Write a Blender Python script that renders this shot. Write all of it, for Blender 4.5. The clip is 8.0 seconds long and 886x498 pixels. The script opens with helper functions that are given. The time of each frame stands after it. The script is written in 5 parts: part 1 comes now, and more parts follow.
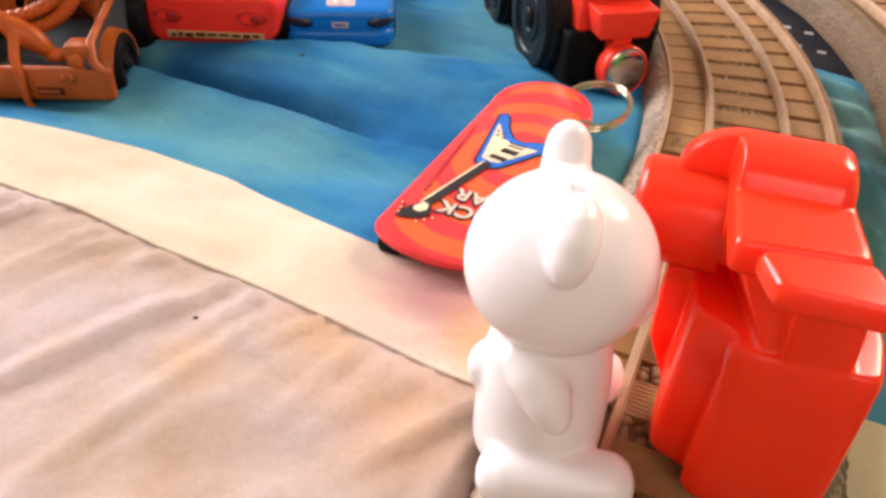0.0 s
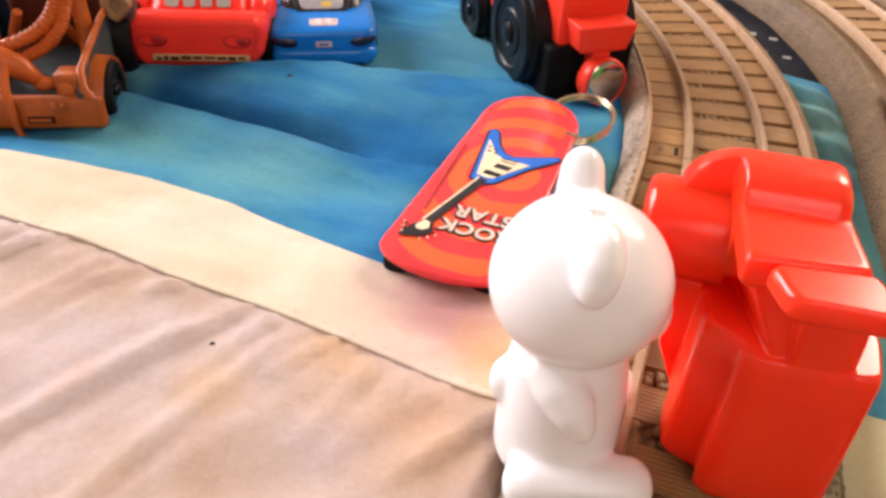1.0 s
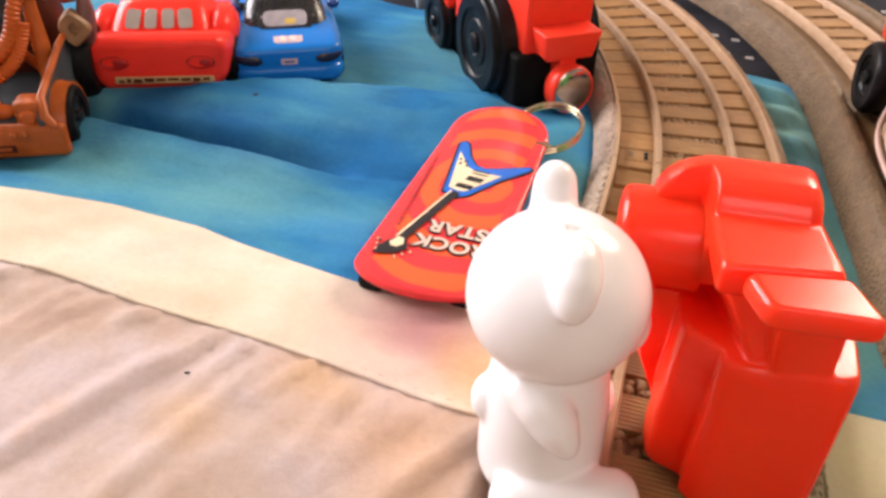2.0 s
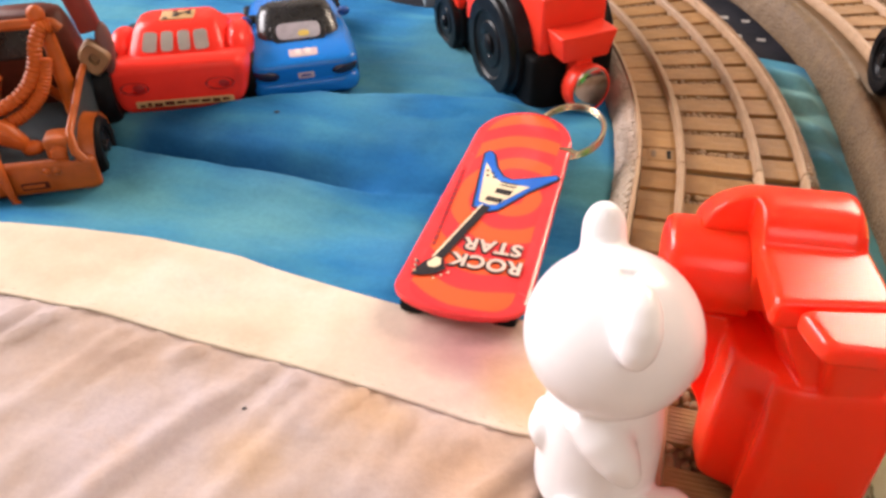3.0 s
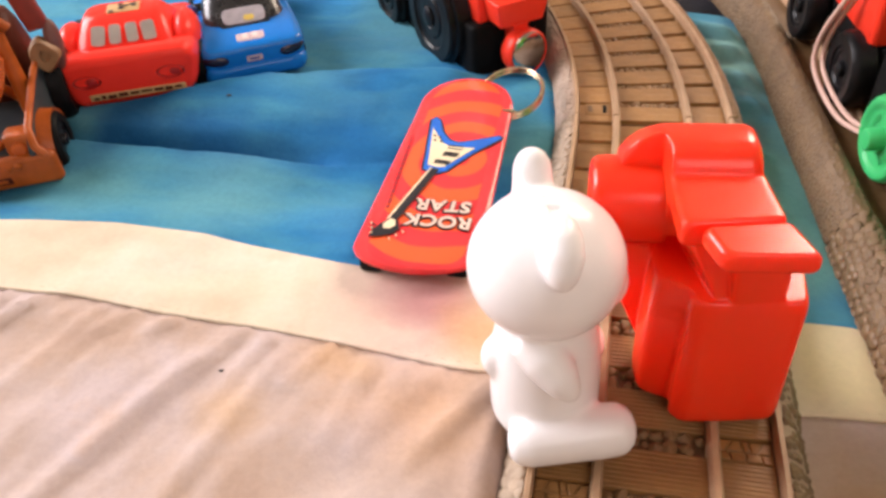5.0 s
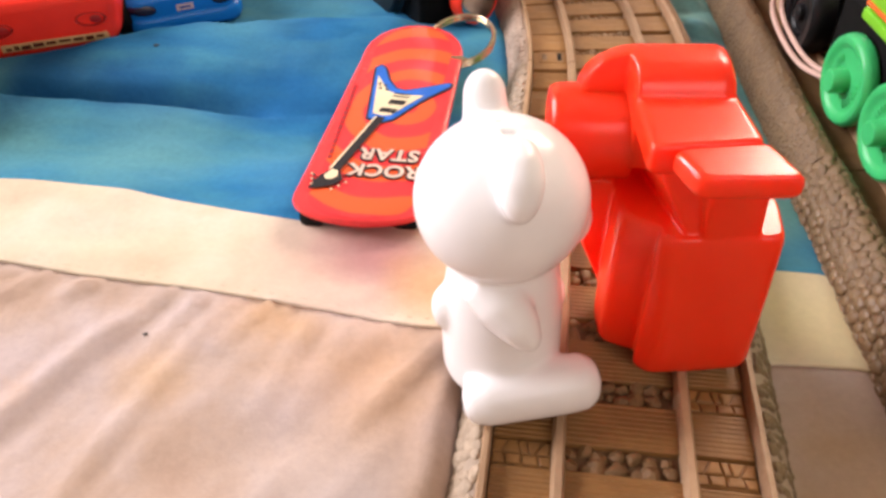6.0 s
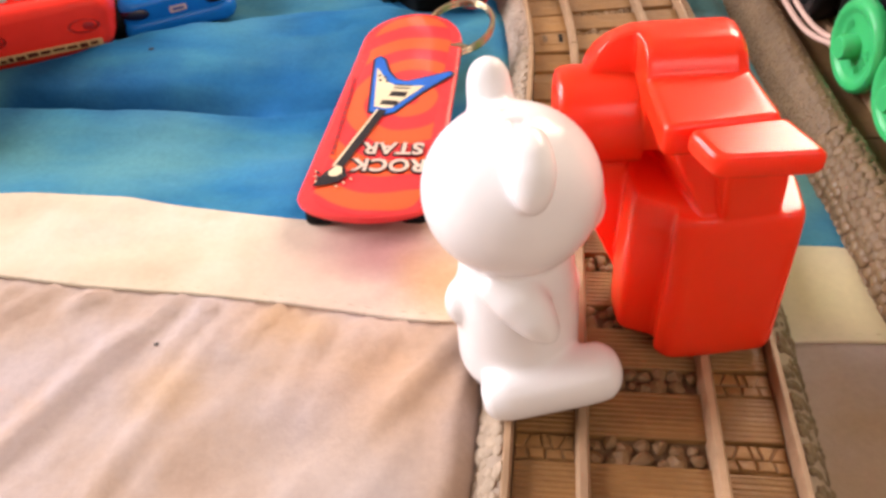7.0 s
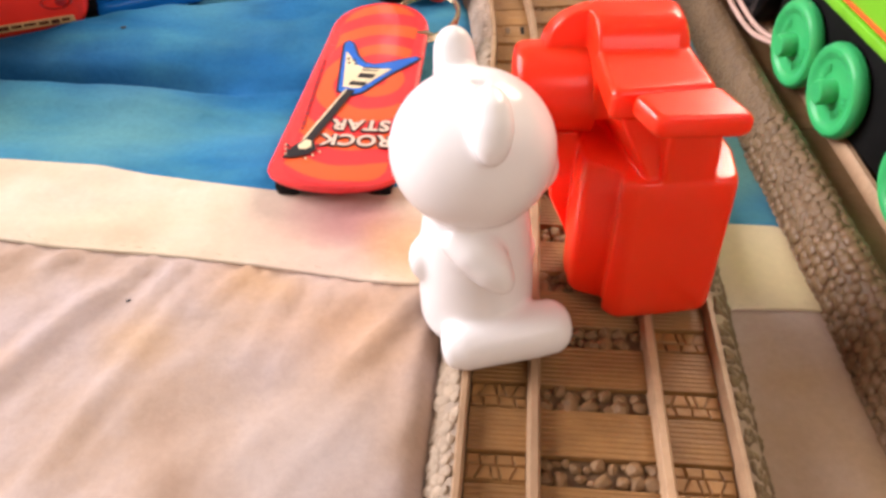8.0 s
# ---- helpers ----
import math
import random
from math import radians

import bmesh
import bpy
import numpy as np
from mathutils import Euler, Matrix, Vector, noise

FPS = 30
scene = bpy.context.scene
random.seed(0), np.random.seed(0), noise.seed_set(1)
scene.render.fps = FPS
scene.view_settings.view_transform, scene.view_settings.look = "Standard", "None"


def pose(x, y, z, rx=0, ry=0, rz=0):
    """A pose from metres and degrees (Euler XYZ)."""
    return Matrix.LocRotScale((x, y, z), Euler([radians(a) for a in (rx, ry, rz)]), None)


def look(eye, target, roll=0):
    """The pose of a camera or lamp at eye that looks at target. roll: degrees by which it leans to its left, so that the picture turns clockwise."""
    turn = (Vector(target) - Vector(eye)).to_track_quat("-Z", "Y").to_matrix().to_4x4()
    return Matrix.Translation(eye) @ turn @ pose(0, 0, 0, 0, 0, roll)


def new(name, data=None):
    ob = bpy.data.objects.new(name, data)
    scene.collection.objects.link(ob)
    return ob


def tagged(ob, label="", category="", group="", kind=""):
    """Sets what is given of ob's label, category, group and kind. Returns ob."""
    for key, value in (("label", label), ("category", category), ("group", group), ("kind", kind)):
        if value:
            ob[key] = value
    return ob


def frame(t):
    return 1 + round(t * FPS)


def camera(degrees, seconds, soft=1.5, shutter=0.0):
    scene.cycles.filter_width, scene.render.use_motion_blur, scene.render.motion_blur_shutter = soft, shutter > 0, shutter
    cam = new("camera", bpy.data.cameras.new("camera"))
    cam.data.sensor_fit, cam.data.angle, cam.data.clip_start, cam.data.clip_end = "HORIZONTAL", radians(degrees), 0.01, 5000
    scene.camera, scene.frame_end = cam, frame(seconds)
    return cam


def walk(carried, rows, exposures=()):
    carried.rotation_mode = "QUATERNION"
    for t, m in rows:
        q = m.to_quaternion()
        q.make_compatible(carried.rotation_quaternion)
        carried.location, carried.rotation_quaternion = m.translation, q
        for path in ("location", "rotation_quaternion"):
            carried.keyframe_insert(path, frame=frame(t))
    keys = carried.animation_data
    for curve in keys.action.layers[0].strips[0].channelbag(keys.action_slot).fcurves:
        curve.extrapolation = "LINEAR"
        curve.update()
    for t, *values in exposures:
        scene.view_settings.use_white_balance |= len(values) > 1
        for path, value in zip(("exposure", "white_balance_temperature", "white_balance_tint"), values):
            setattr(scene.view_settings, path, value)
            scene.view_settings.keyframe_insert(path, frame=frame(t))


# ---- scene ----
cam = camera(60.9, 8.0, soft=3.1)
PATH = [
    (0, (-0.00306, -0.04725, 0.07504), (-0.02730, 0.02746, 0.01314), 2.90),
    (0.5, (-0.00469, -0.04692, 0.07949), (-0.02596, 0.02911, 0.01812), 2.42),
    (1, (-0.00851, -0.05080, 0.07890), (-0.02850, 0.02556, 0.01750), 2.78),
    (1.2, (-0.00811, -0.05187, 0.07929), (-0.02808, 0.02511, 0.01867), 2.45),
    (2.3, (-0.01015, -0.04885, 0.07953), (-0.02646, 0.02906, 0.01901), 1.57),
    (2.5, (-0.01353, -0.05040, 0.08455), (-0.03121, 0.02723, 0.02405), 0.36),
    (3, (-0.01493, -0.04771, 0.08714), (-0.03192, 0.02776, 0.02376), -1.71),
    (3.5, (-0.00908, -0.04506, 0.08522), (-0.02334, 0.03077, 0.02161), -2.58),
    (4, (-0.01074, -0.05054, 0.08777), (-0.02558, 0.02433, 0.02316), -4.08),
    (4.5, (-0.00696, -0.05460, 0.08930), (-0.01985, 0.01938, 0.02327), -3.60),
    (5, (-0.01067, -0.05595, 0.08998), (-0.02342, 0.01832, 0.02424), -4.33),
    (5.2, (-0.01132, -0.05592, 0.08221), (-0.02067, 0.01821, 0.01574), -1.46),
    (6.3, (-0.01058, -0.05135, 0.07963), (-0.01600, 0.02179, 0.01165), -3.13),
    (6.5, (-0.01240, -0.05233, 0.07924), (-0.01924, 0.02102, 0.01162), -5.04),
    (7, (-0.01117, -0.05002, 0.07926), (-0.01882, 0.02189, 0.01018), -5.93),
    (7.5, (-0.00617, -0.05639, 0.07360), (-0.01010, 0.01594, 0.00466), -2.54),
    (8, (-0.01139, -0.05873, 0.07916), (-0.01372, 0.01406, 0.01062), -1.81),
]
walk(cam, [(t, look(eye, target, roll)) for t, eye, target, roll in PATH], [(0, 0.0, 6500, 18), (8, 0.0, 6500, 18)])

# ---- light: daylight through two windows of a small bedroom, and an added fill lamp ----
world = bpy.data.worlds.new("sky")
scene.world = world
world.use_nodes = True
wn = world.node_tree
sky = wn.nodes.new("ShaderNodeTexSky")
sky.sky_type = "NISHITA"
sky.sun_disc = False
sky.sun_elevation = radians(38)
sky.sun_rotation = radians(-70)
wn.links.new(sky.outputs["Color"], wn.nodes["Background"].inputs["Color"])
wn.nodes["Background"].inputs["Strength"].default_value = 0.06

def window_light(name, where, target, wide, high, watts, colour):
    lamp = bpy.data.lights.new(name, "AREA")
    lamp.shape, lamp.size, lamp.size_y, lamp.energy, lamp.color = "RECTANGLE", wide, high, watts, colour
    ob = new(name, lamp)
    ob.matrix_world = look(where, target)
    return ob

window_light("daylight_side", (-1.13, 0.38, 0.62), (0.0, 0.15, 0.25), 0.95, 0.70, 35.0, (1.0, 0.98, 0.97))
window_light("daylight_front", (0.835, 1.27, 0.97), (0.40, 0.0, 0.25), 0.58, 0.58, 28.0, (1.0, 0.84, 0.64))

# fill lamp, added to brighten the sides that face the viewpoint
window_light("fill_back", (0.55, -1.17, 1.05), (0.03, 0.05, 0.0), 0.95, 0.70, 7.8, (1.0, 0.90, 0.78))

# ---- helpers of this scene: meshes are written in centimetres ----
CM = 0.01


def material(name):
    m = bpy.data.materials.new(name)
    m.use_nodes = True
    return m, m.node_tree, m.node_tree.nodes["Principled BSDF"]


def node(tree, kind, **values):
    n = tree.nodes.new(kind)
    for key, value in values.items():
        n.inputs[key.replace("_", " ")].default_value = value
    return n


def coords(tree):
    return tree.nodes.new("ShaderNodeTexCoord").outputs["Object"]


def noise_out(tree, scale, detail=3.0, rough=0.55, vector=None):
    n = node(tree, "ShaderNodeTexNoise", Scale=scale, Detail=detail, Roughness=rough)
    tree.links.new(vector or coords(tree), n.inputs["Vector"])
    return n.outputs["Fac"]


def ramp(tree, fac, stops):
    r = tree.nodes.new("ShaderNodeValToRGB")
    els = r.color_ramp.elements
    while len(els) < len(stops):
        els.new(0.5)
    for e, (p, c) in zip(els, stops):
        e.position, e.color = p, (*c, 1)
    tree.links.new(fac, r.inputs["Fac"])
    return r.outputs["Color"]


def mixed(tree, fac, a, b):
    m = tree.nodes.new("ShaderNodeMix")
    m.data_type = "RGBA"
    for socket, value in ((m.inputs[0], fac), (m.inputs[6], a), (m.inputs[7], b)):
        if isinstance(value, (int, float)):
            socket.default_value = value
        elif isinstance(value, tuple):
            socket.default_value = (*value, 1)
        else:
            tree.links.new(value, socket)
    return m.outputs[2]


def bumped(tree, bsdf, heights):
    """heights: (socket, strength, distance in metres) one upon the other."""
    last = None
    for out, strength, far in heights:
        b = node(tree, "ShaderNodeBump", Strength=strength, Distance=far)
        tree.links.new(out, b.inputs["Height"])
        if last:
            tree.links.new(last, b.inputs["Normal"])
        last = b.outputs["Normal"]
    tree.links.new(last, bsdf.inputs["Normal"])


def plastic(name, colour, rough=0.28, worn=0.12, sss=0.0, radius=(0.8, 0.3, 0.2), bump=0.12, patchy=0.11, depth=0.003):
    m, tree, b = material(name)
    light = tuple(min(1.0, c * (1 + worn) + 0.02 * worn) for c in colour)
    dark = tuple(c * (1 - worn) for c in colour)
    tree.links.new(ramp(tree, noise_out(tree, 160, 4), [(0.3, dark), (0.7, light)]), b.inputs["Base Color"])
    r = node(tree, "ShaderNodeMapRange", To_Min=max(0.03, rough - 0.7 * patchy), To_Max=rough + 1.3 * patchy)
    tree.links.new(noise_out(tree, 420, 5), r.inputs["Value"])
    tree.links.new(r.outputs["Result"], b.inputs["Roughness"])
    if sss:
        b.inputs["Subsurface Weight"].default_value = sss
        b.inputs["Subsurface Radius"].default_value = radius
        b.inputs["Subsurface Scale"].default_value = depth
    bumped(tree, b, [(noise_out(tree, 260, 2), bump, 0.0004), (noise_out(tree, 2600, 3), bump * 0.5, 0.00008)])
    return m


def metal(name, colour, rough=0.2):
    m, tree, b = material(name)
    b.inputs["Metallic"].default_value = 1.0
    tree.links.new(ramp(tree, noise_out(tree, 500, 4), [(0.3, tuple(c * 0.75 for c in colour)), (0.7, colour)]), b.inputs["Base Color"])
    b.inputs["Roughness"].default_value = rough
    bumped(tree, b, [(noise_out(tree, 900, 3), 0.1, 0.0001)])
    return m


def dyed_cloth(name, stops, scale, weave=2600, warp=(1, 1, 1), rough=0.9, spots=(), wear=0.15, crease=0.35):
    """A woven cloth; spots: (centre in cm, reach in cm, colour, strength) are dyed or stained patches, some of them
    painted light and shade.
    """
    m, tree, b = material(name)
    mapping = node(tree, "ShaderNodeMapping")
    mapping.inputs["Scale"].default_value = warp
    xyz = coords(tree)
    tree.links.new(xyz, mapping.inputs["Vector"])
    colour = ramp(tree, noise_out(tree, scale, 7, 0.56, mapping.outputs["Vector"]), stops)
    for (cx, cy), reach, tint, strength in spots:
        wob = node(tree, "ShaderNodeTexNoise", Scale=70.0, Detail=4.0)
        tree.links.new(xyz, wob.inputs["Vector"])
        far = tree.nodes.new("ShaderNodeVectorMath")
        far.operation = "DISTANCE"
        flat = node(tree, "ShaderNodeMapping")
        flat.inputs["Scale"].default_value = (1, 1, 0)
        tree.links.new(xyz, flat.inputs["Vector"])
        tree.links.new(flat.outputs["Vector"], far.inputs[0])
        far.inputs[1].default_value = (cx * CM, cy * CM, 0)
        add = node(tree, "ShaderNodeMath")
        add.operation = "MULTIPLY_ADD"
        tree.links.new(wob.outputs["Fac"], add.inputs[0])
        add.inputs[1].default_value = 0.9 * reach * CM
        tree.links.new(far.outputs["Value"], add.inputs[2])
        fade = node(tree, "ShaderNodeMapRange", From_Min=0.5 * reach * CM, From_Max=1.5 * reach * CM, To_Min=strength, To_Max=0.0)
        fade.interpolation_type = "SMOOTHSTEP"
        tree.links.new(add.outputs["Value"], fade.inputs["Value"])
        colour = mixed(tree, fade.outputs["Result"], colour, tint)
    grain = noise_out(tree, 900, 5, 0.7)
    shade = node(tree, "ShaderNodeMapRange", To_Min=1 - wear, To_Max=1 + wear)
    tree.links.new(grain, shade.inputs["Value"])
    mul = tree.nodes.new("ShaderNodeMix")
    mul.data_type, mul.blend_type = "RGBA", "MULTIPLY"
    mul.inputs[0].default_value = 1.0
    tree.links.new(colour, mul.inputs[6])
    tree.links.new(shade.outputs["Result"], mul.inputs[7])
    tree.links.new(mul.outputs[2], b.inputs["Base Color"])
    b.inputs["Roughness"].default_value = rough
    b.inputs["Specular IOR Level"].default_value = 0.12
    bumped(tree, b, [(noise_out(tree, 130, 5), crease, 0.0012), (noise_out(tree, weave, 2), 0.3, 0.00015)])
    return m


def moulded(name, light, dark, rough=0.5, line=None):
    """Brown moulded track plastic with dirt and fine wood grain."""
    m, tree, b = material(name)
    rnd = tree.nodes.new("ShaderNodeObjectInfo").outputs["Random"]
    base = ramp(tree, noise_out(tree, 240, 5, 0.65), [(0.28, dark), (0.68, light)])
    tone = node(tree, "ShaderNodeMapRange", To_Min=0.86, To_Max=1.12)
    tree.links.new(rnd, tone.inputs["Value"])
    mul = tree.nodes.new("ShaderNodeMix")
    mul.data_type, mul.blend_type = "RGBA", "MULTIPLY"
    mul.inputs[0].default_value = 1.0
    tree.links.new(base, mul.inputs[6])
    tree.links.new(tone.outputs["Result"], mul.inputs[7])
    tree.links.new(mul.outputs[2], b.inputs["Base Color"])
    b.inputs["Roughness"].default_value = rough
    heights = [(noise_out(tree, 1500, 4), 0.3, 0.0003), (noise_out(tree, 330, 3), 0.25, 0.0008)]
    if line:
        mp = node(tree, "ShaderNodeMapping")
        mp.inputs["Scale"].default_value = line
        tree.links.new(coords(tree), mp.inputs["Vector"])
        heights.append((noise_out(tree, 700, 3, 0.6, mp.outputs["Vector"]), 0.35, 0.0004))
    bumped(tree, b, heights)
    return m


def rubber(name, colour):
    return plastic(name, colour, rough=0.45, worn=0.3, bump=0.2)


# -- meshes --
def ring_faces(bm, rings, closed=True, caps=(True, True)):
    """Skins rows of vertices of equal length."""
    made = [[bm.verts.new(p) for p in ring] for ring in rings]
    count = len(made[0])
    for a, b in zip(made, made[1:]):
        for n in range(count if closed else count - 1):
            bm.faces.new((a[n], a[(n + 1) % count], b[(n + 1) % count], b[n]))
    if closed and caps[0]:
        bm.faces.new(made[0][::-1])
    if closed and caps[1]:
        bm.faces.new(made[-1])
    return made


def rounded_rect(w, d, r, n=5, power=None):
    """Points round a rectangle of half sizes w, d with corner radius r."""
    r = min(r, w * 0.999, d * 0.999)
    pts = []
    for cx, cy, a0 in ((w - r, d - r, 0), (-(w - r), d - r, 90), (-(w - r), -(d - r), 180), (w - r, -(d - r), 270)):
        for k in range(n + 1):
            a = radians(a0 + 90 * k / n)
            pts.append((cx + r * math.cos(a), cy + r * math.sin(a)))
    return pts


def block(bm, x0, x1, y0, y1, z0, z1, r=0.08, n=4, m=None, top=None):
    """A box with rounded upright corners and rounded rims; m places it; top scales its upper rim."""
    cx, cy, w, d = (x0 + x1) / 2, (y0 + y1) / 2, (x1 - x0) / 2, (y1 - y0) / 2
    r = min(r, w * 0.95, d * 0.95, (z1 - z0) / 2 * 0.95)
    rows = []
    for k in range(n + 1):
        a = radians(90 * k / n)
        rows.append((z0 + r - r * math.cos(a), r * (1 - math.sin(a))))
    for k in range(n + 1):
        a = radians(90 * k / n)
        rows.append((z1 - r + r * math.sin(a), r * (1 - math.cos(a))))
    rings = []
    for z, inset in rows:
        f = 1.0 if not top else 1 + (top - 1) * (z - z0) / (z1 - z0)
        ring = [Vector((cx + x * f, cy + y * f, z)) for x, y in rounded_rect(w - inset, d - inset, max(r * 1.3 - inset, 0.01), n)]
        rings.append([m @ p for p in ring] if m else ring)
    ring_faces(bm, rings)


def lathe(bm, profile, n=32, m=None, sx=1.0, sy=1.0):
    """Turns (radius, height) pairs about z; m places it."""
    rings = []
    for r, z in profile:
        ring = [Vector((max(r, 1e-3) * math.cos(2 * math.pi * k / n) * sx, max(r, 1e-3) * math.sin(2 * math.pi * k / n) * sy, z)) for k in range(n)]
        rings.append([m @ p for p in ring] if m else ring)
    ring_faces(bm, rings)


def rod(bm, points, radius, n=10):
    """A round tube along points; radius: one, or one for each point."""
    pts = [Vector(p) for p in points]
    radii = radius if isinstance(radius, (list, tuple)) else [radius] * len(pts)
    rings, up = [], None
    for k, p in enumerate(pts):
        t = (pts[min(k + 1, len(pts) - 1)] - pts[max(k - 1, 0)]).normalized()
        if up is None:
            up = Vector((0, 0, 1)) if abs(t.z) < 0.9 else Vector((1, 0, 0))
        side = t.cross(up).normalized()
        up = side.cross(t).normalized()
        rings.append([p + radii[k] * (math.cos(2 * math.pi * j / n) * side + math.sin(2 * math.pi * j / n) * up) for j in range(n)])
    ring_faces(bm, rings)


def ball(bm, centre, rx, ry, rz, n=24, m=None):
    prof = []
    for k in range(n // 2 + 1):
        a = math.pi * k / (n // 2)
        prof.append((math.sin(a), -math.cos(a)))
    mm = Matrix.Translation(centre) @ (m or Matrix.Identity(4)) @ Matrix.Diagonal((rx, ry, rz, 1))
    lathe(bm, prof, n, mm)


def prism(bm, outline, z0, z1, m=None, inset=0.0):
    """An upright prism on a flat outline, with a small bevel round its top."""
    pts = [Vector((x, y, 0)) for x, y in outline]
    mid = sum(pts, Vector()) / len(pts)
    rings = [[Vector((p.x, p.y, z0)) for p in pts]]
    if inset:
        rings.append([Vector((p.x, p.y, z1 - inset)) for p in pts])
        rings.append([Vector((mid.x + (p.x - mid.x) * (1 - inset), mid.y + (p.y - mid.y) * (1 - inset), z1)) for p in pts])
    else:
        rings.append([Vector((p.x, p.y, z1)) for p in pts])
    ring_faces(bm, [[m @ p for p in ring] if m else ring for ring in rings])


def mesh_of(name, bm, mat, smooth=40):
    bmesh.ops.recalc_face_normals(bm, faces=bm.faces)
    data = bpy.data.meshes.new(name)
    bm.transform(Matrix.Scale(CM, 4))
    bm.to_mesh(data)
    bm.free()
    data.materials.append(mat)
    if smooth:
        data.shade_smooth()
        data.set_sharp_from_angle(angle=radians(smooth))
    return data


def part(name, bm, mat, parent, label="", smooth=40, kind=""):
    ob = new(name, mesh_of(name, bm, mat, smooth))
    ob.parent = parent
    return tagged(ob, label, kind=kind)


def thing(name, x, y, z, turn=0.0, label="", category="", group="", kind="", tilt=(0, 0)):
    ob = new(name)
    ob.empty_display_size = 0.01
    ob.matrix_world = pose(x * CM, y * CM, z * CM, tilt[0], tilt[1], turn)
    return tagged(ob, label, category, group, kind)


def solid(name, bm, mat, label="", category="", kind="", x=0, y=0, z=0, turn=0.0, smooth=40, group=""):
    ob = new(name, mesh_of(name, bm, mat, smooth))
    ob.matrix_world = pose(x * CM, y * CM, z * CM, 0, 0, turn)
    return tagged(ob, label, category, group, kind)


def fused(name, bm, mat, voxel, rounds, dents=()):
    """One smooth skin over overlapping solids (cm); dents: (centre, half sizes, push) press it in."""
    ob = new(name, mesh_of(name, bm, mat, 0))
    rm = ob.modifiers.new("union", "REMESH")
    rm.mode, rm.voxel_size, rm.use_smooth_shade = "VOXEL", voxel * CM, True
    sm = ob.modifiers.new("soft", "SMOOTH")
    sm.factor, sm.iterations = 0.5, rounds
    data = bpy.data.meshes.new_from_object(ob.evaluated_get(bpy.context.evaluated_depsgraph_get()))
    data.name = name
    raw = ob.data
    bpy.data.objects.remove(ob)
    bpy.data.meshes.remove(raw)
    for centre, half, push in dents:
        for v in data.vertices:
            p = v.co / CM - Vector(centre)
            f = 1.0
            for k in range(3):
                f *= 1 - smoothstep(0.6, 1.1, abs(p[k]) / half[k])
            if f > 0:
                v.co += Vector(push) * f * CM
    if not data.materials:
        data.materials.append(mat)
    data.shade_smooth()
    return data


def bm_new():
    return bmesh.new()


def smoothstep(a, b, x):
    t = min(1.0, max(0.0, (x - a) / (b - a)))
    return t * t * (3 - 2 * t)

# ---- materials ----
M_WHITE = plastic("white_plastic", (0.85, 0.84, 0.855), rough=0.22, worn=0.02, sss=0.0, radius=(0.6, 0.5, 0.45), bump=0.03, patchy=0.04)
M_RED = plastic("red_plastic", (0.96, 0.045, 0.012), rough=0.19, worn=0.01, sss=0.75, depth=0.005, radius=(1.0, 0.10, 0.04), bump=0.03, patchy=0.04)
M_RED_TOY = plastic("red_toy_paint", (0.93, 0.045, 0.028), rough=0.22, worn=0.05, patchy=0.05, bump=0.06)
M_RED_DARK = plastic("dark_red_paint", (0.42, 0.014, 0.012), rough=0.3)
M_RED_ENGINE = plastic("red_engine_plastic", (0.86, 0.045, 0.02), rough=0.3, worn=0.04, patchy=0.06, bump=0.05)
M_BLUE_TOY = plastic("blue_toy_paint", (0.004, 0.175, 0.62), rough=0.2, worn=0.05, patchy=0.05, bump=0.06)
M_BLUE_DEEP = plastic("deep_blue_paint", (0.01, 0.07, 0.32), rough=0.25)
M_BLACK = plastic("black_plastic", (0.008, 0.008, 0.010), rough=0.25, worn=0.4)
M_WHEEL = plastic("black_wheel_plastic", (0.005, 0.005, 0.006), rough=0.3, worn=0.4)
M_TYRE = rubber("black_rubber", (0.005, 0.005, 0.006))
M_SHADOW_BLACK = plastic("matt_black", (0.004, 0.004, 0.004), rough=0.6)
M_GREEN = plastic("green_wheel_plastic", (0.035, 0.44, 0.14), rough=0.3, worn=0.08, sss=0.15, radius=(0.1, 0.6, 0.2))
M_GREEN_BODY = plastic("lime_green_body", (0.16, 0.50, 0.02), rough=0.28)
M_ORANGE_LINE = plastic("orange_line_paint", (0.75, 0.13, 0.02), rough=0.35)
M_RUST = plastic("rust_orange_plastic", (0.40, 0.085, 0.009), rough=0.34, worn=0.3)
M_RUST_DARK = plastic("rust_brown_plastic", (0.075, 0.016, 0.008), rough=0.4, worn=0.3)
M_RUST_HOSE = plastic("orange_hose_plastic", (0.48, 0.095, 0.012), rough=0.36, worn=0.2)
M_BED_GREY = plastic("grey_blue_bed", (0.042, 0.056, 0.066), rough=0.5)
M_BEIGE_TOY = plastic("beige_toy_paint", (0.28, 0.15, 0.07), rough=0.45, worn=0.3)
M_GREY_LINT = plastic("grey_lint", (0.04, 0.04, 0.045), rough=0.8)
M_GREY = plastic("grey_plastic", (0.33, 0.33, 0.34), rough=0.4)
M_PANE = plastic("grey_window_paint", (0.36, 0.36, 0.33), rough=0.3)
M_CREAM = plastic("cream_print", (0.80, 0.68, 0.46), rough=0.4, worn=0.1)
M_PAPER = plastic("pale_sticker", (0.78, 0.66, 0.62), rough=0.4, worn=0.1)
M_YELLOW = plastic("yellow_sticker", (0.75, 0.56, 0.12), rough=0.45)
M_AMBER = plastic("amber_beacon", (0.62, 0.26, 0.025), rough=0.25)
M_INK = plastic("dark_ink", (0.014, 0.012, 0.016), rough=0.4)
M_INK_RED = plastic("dark_red_ink", (0.33, 0.02, 0.03), rough=0.4)
M_BLUE_INK = plastic("blue_ink", (0.01, 0.14, 0.60), rough=0.3)
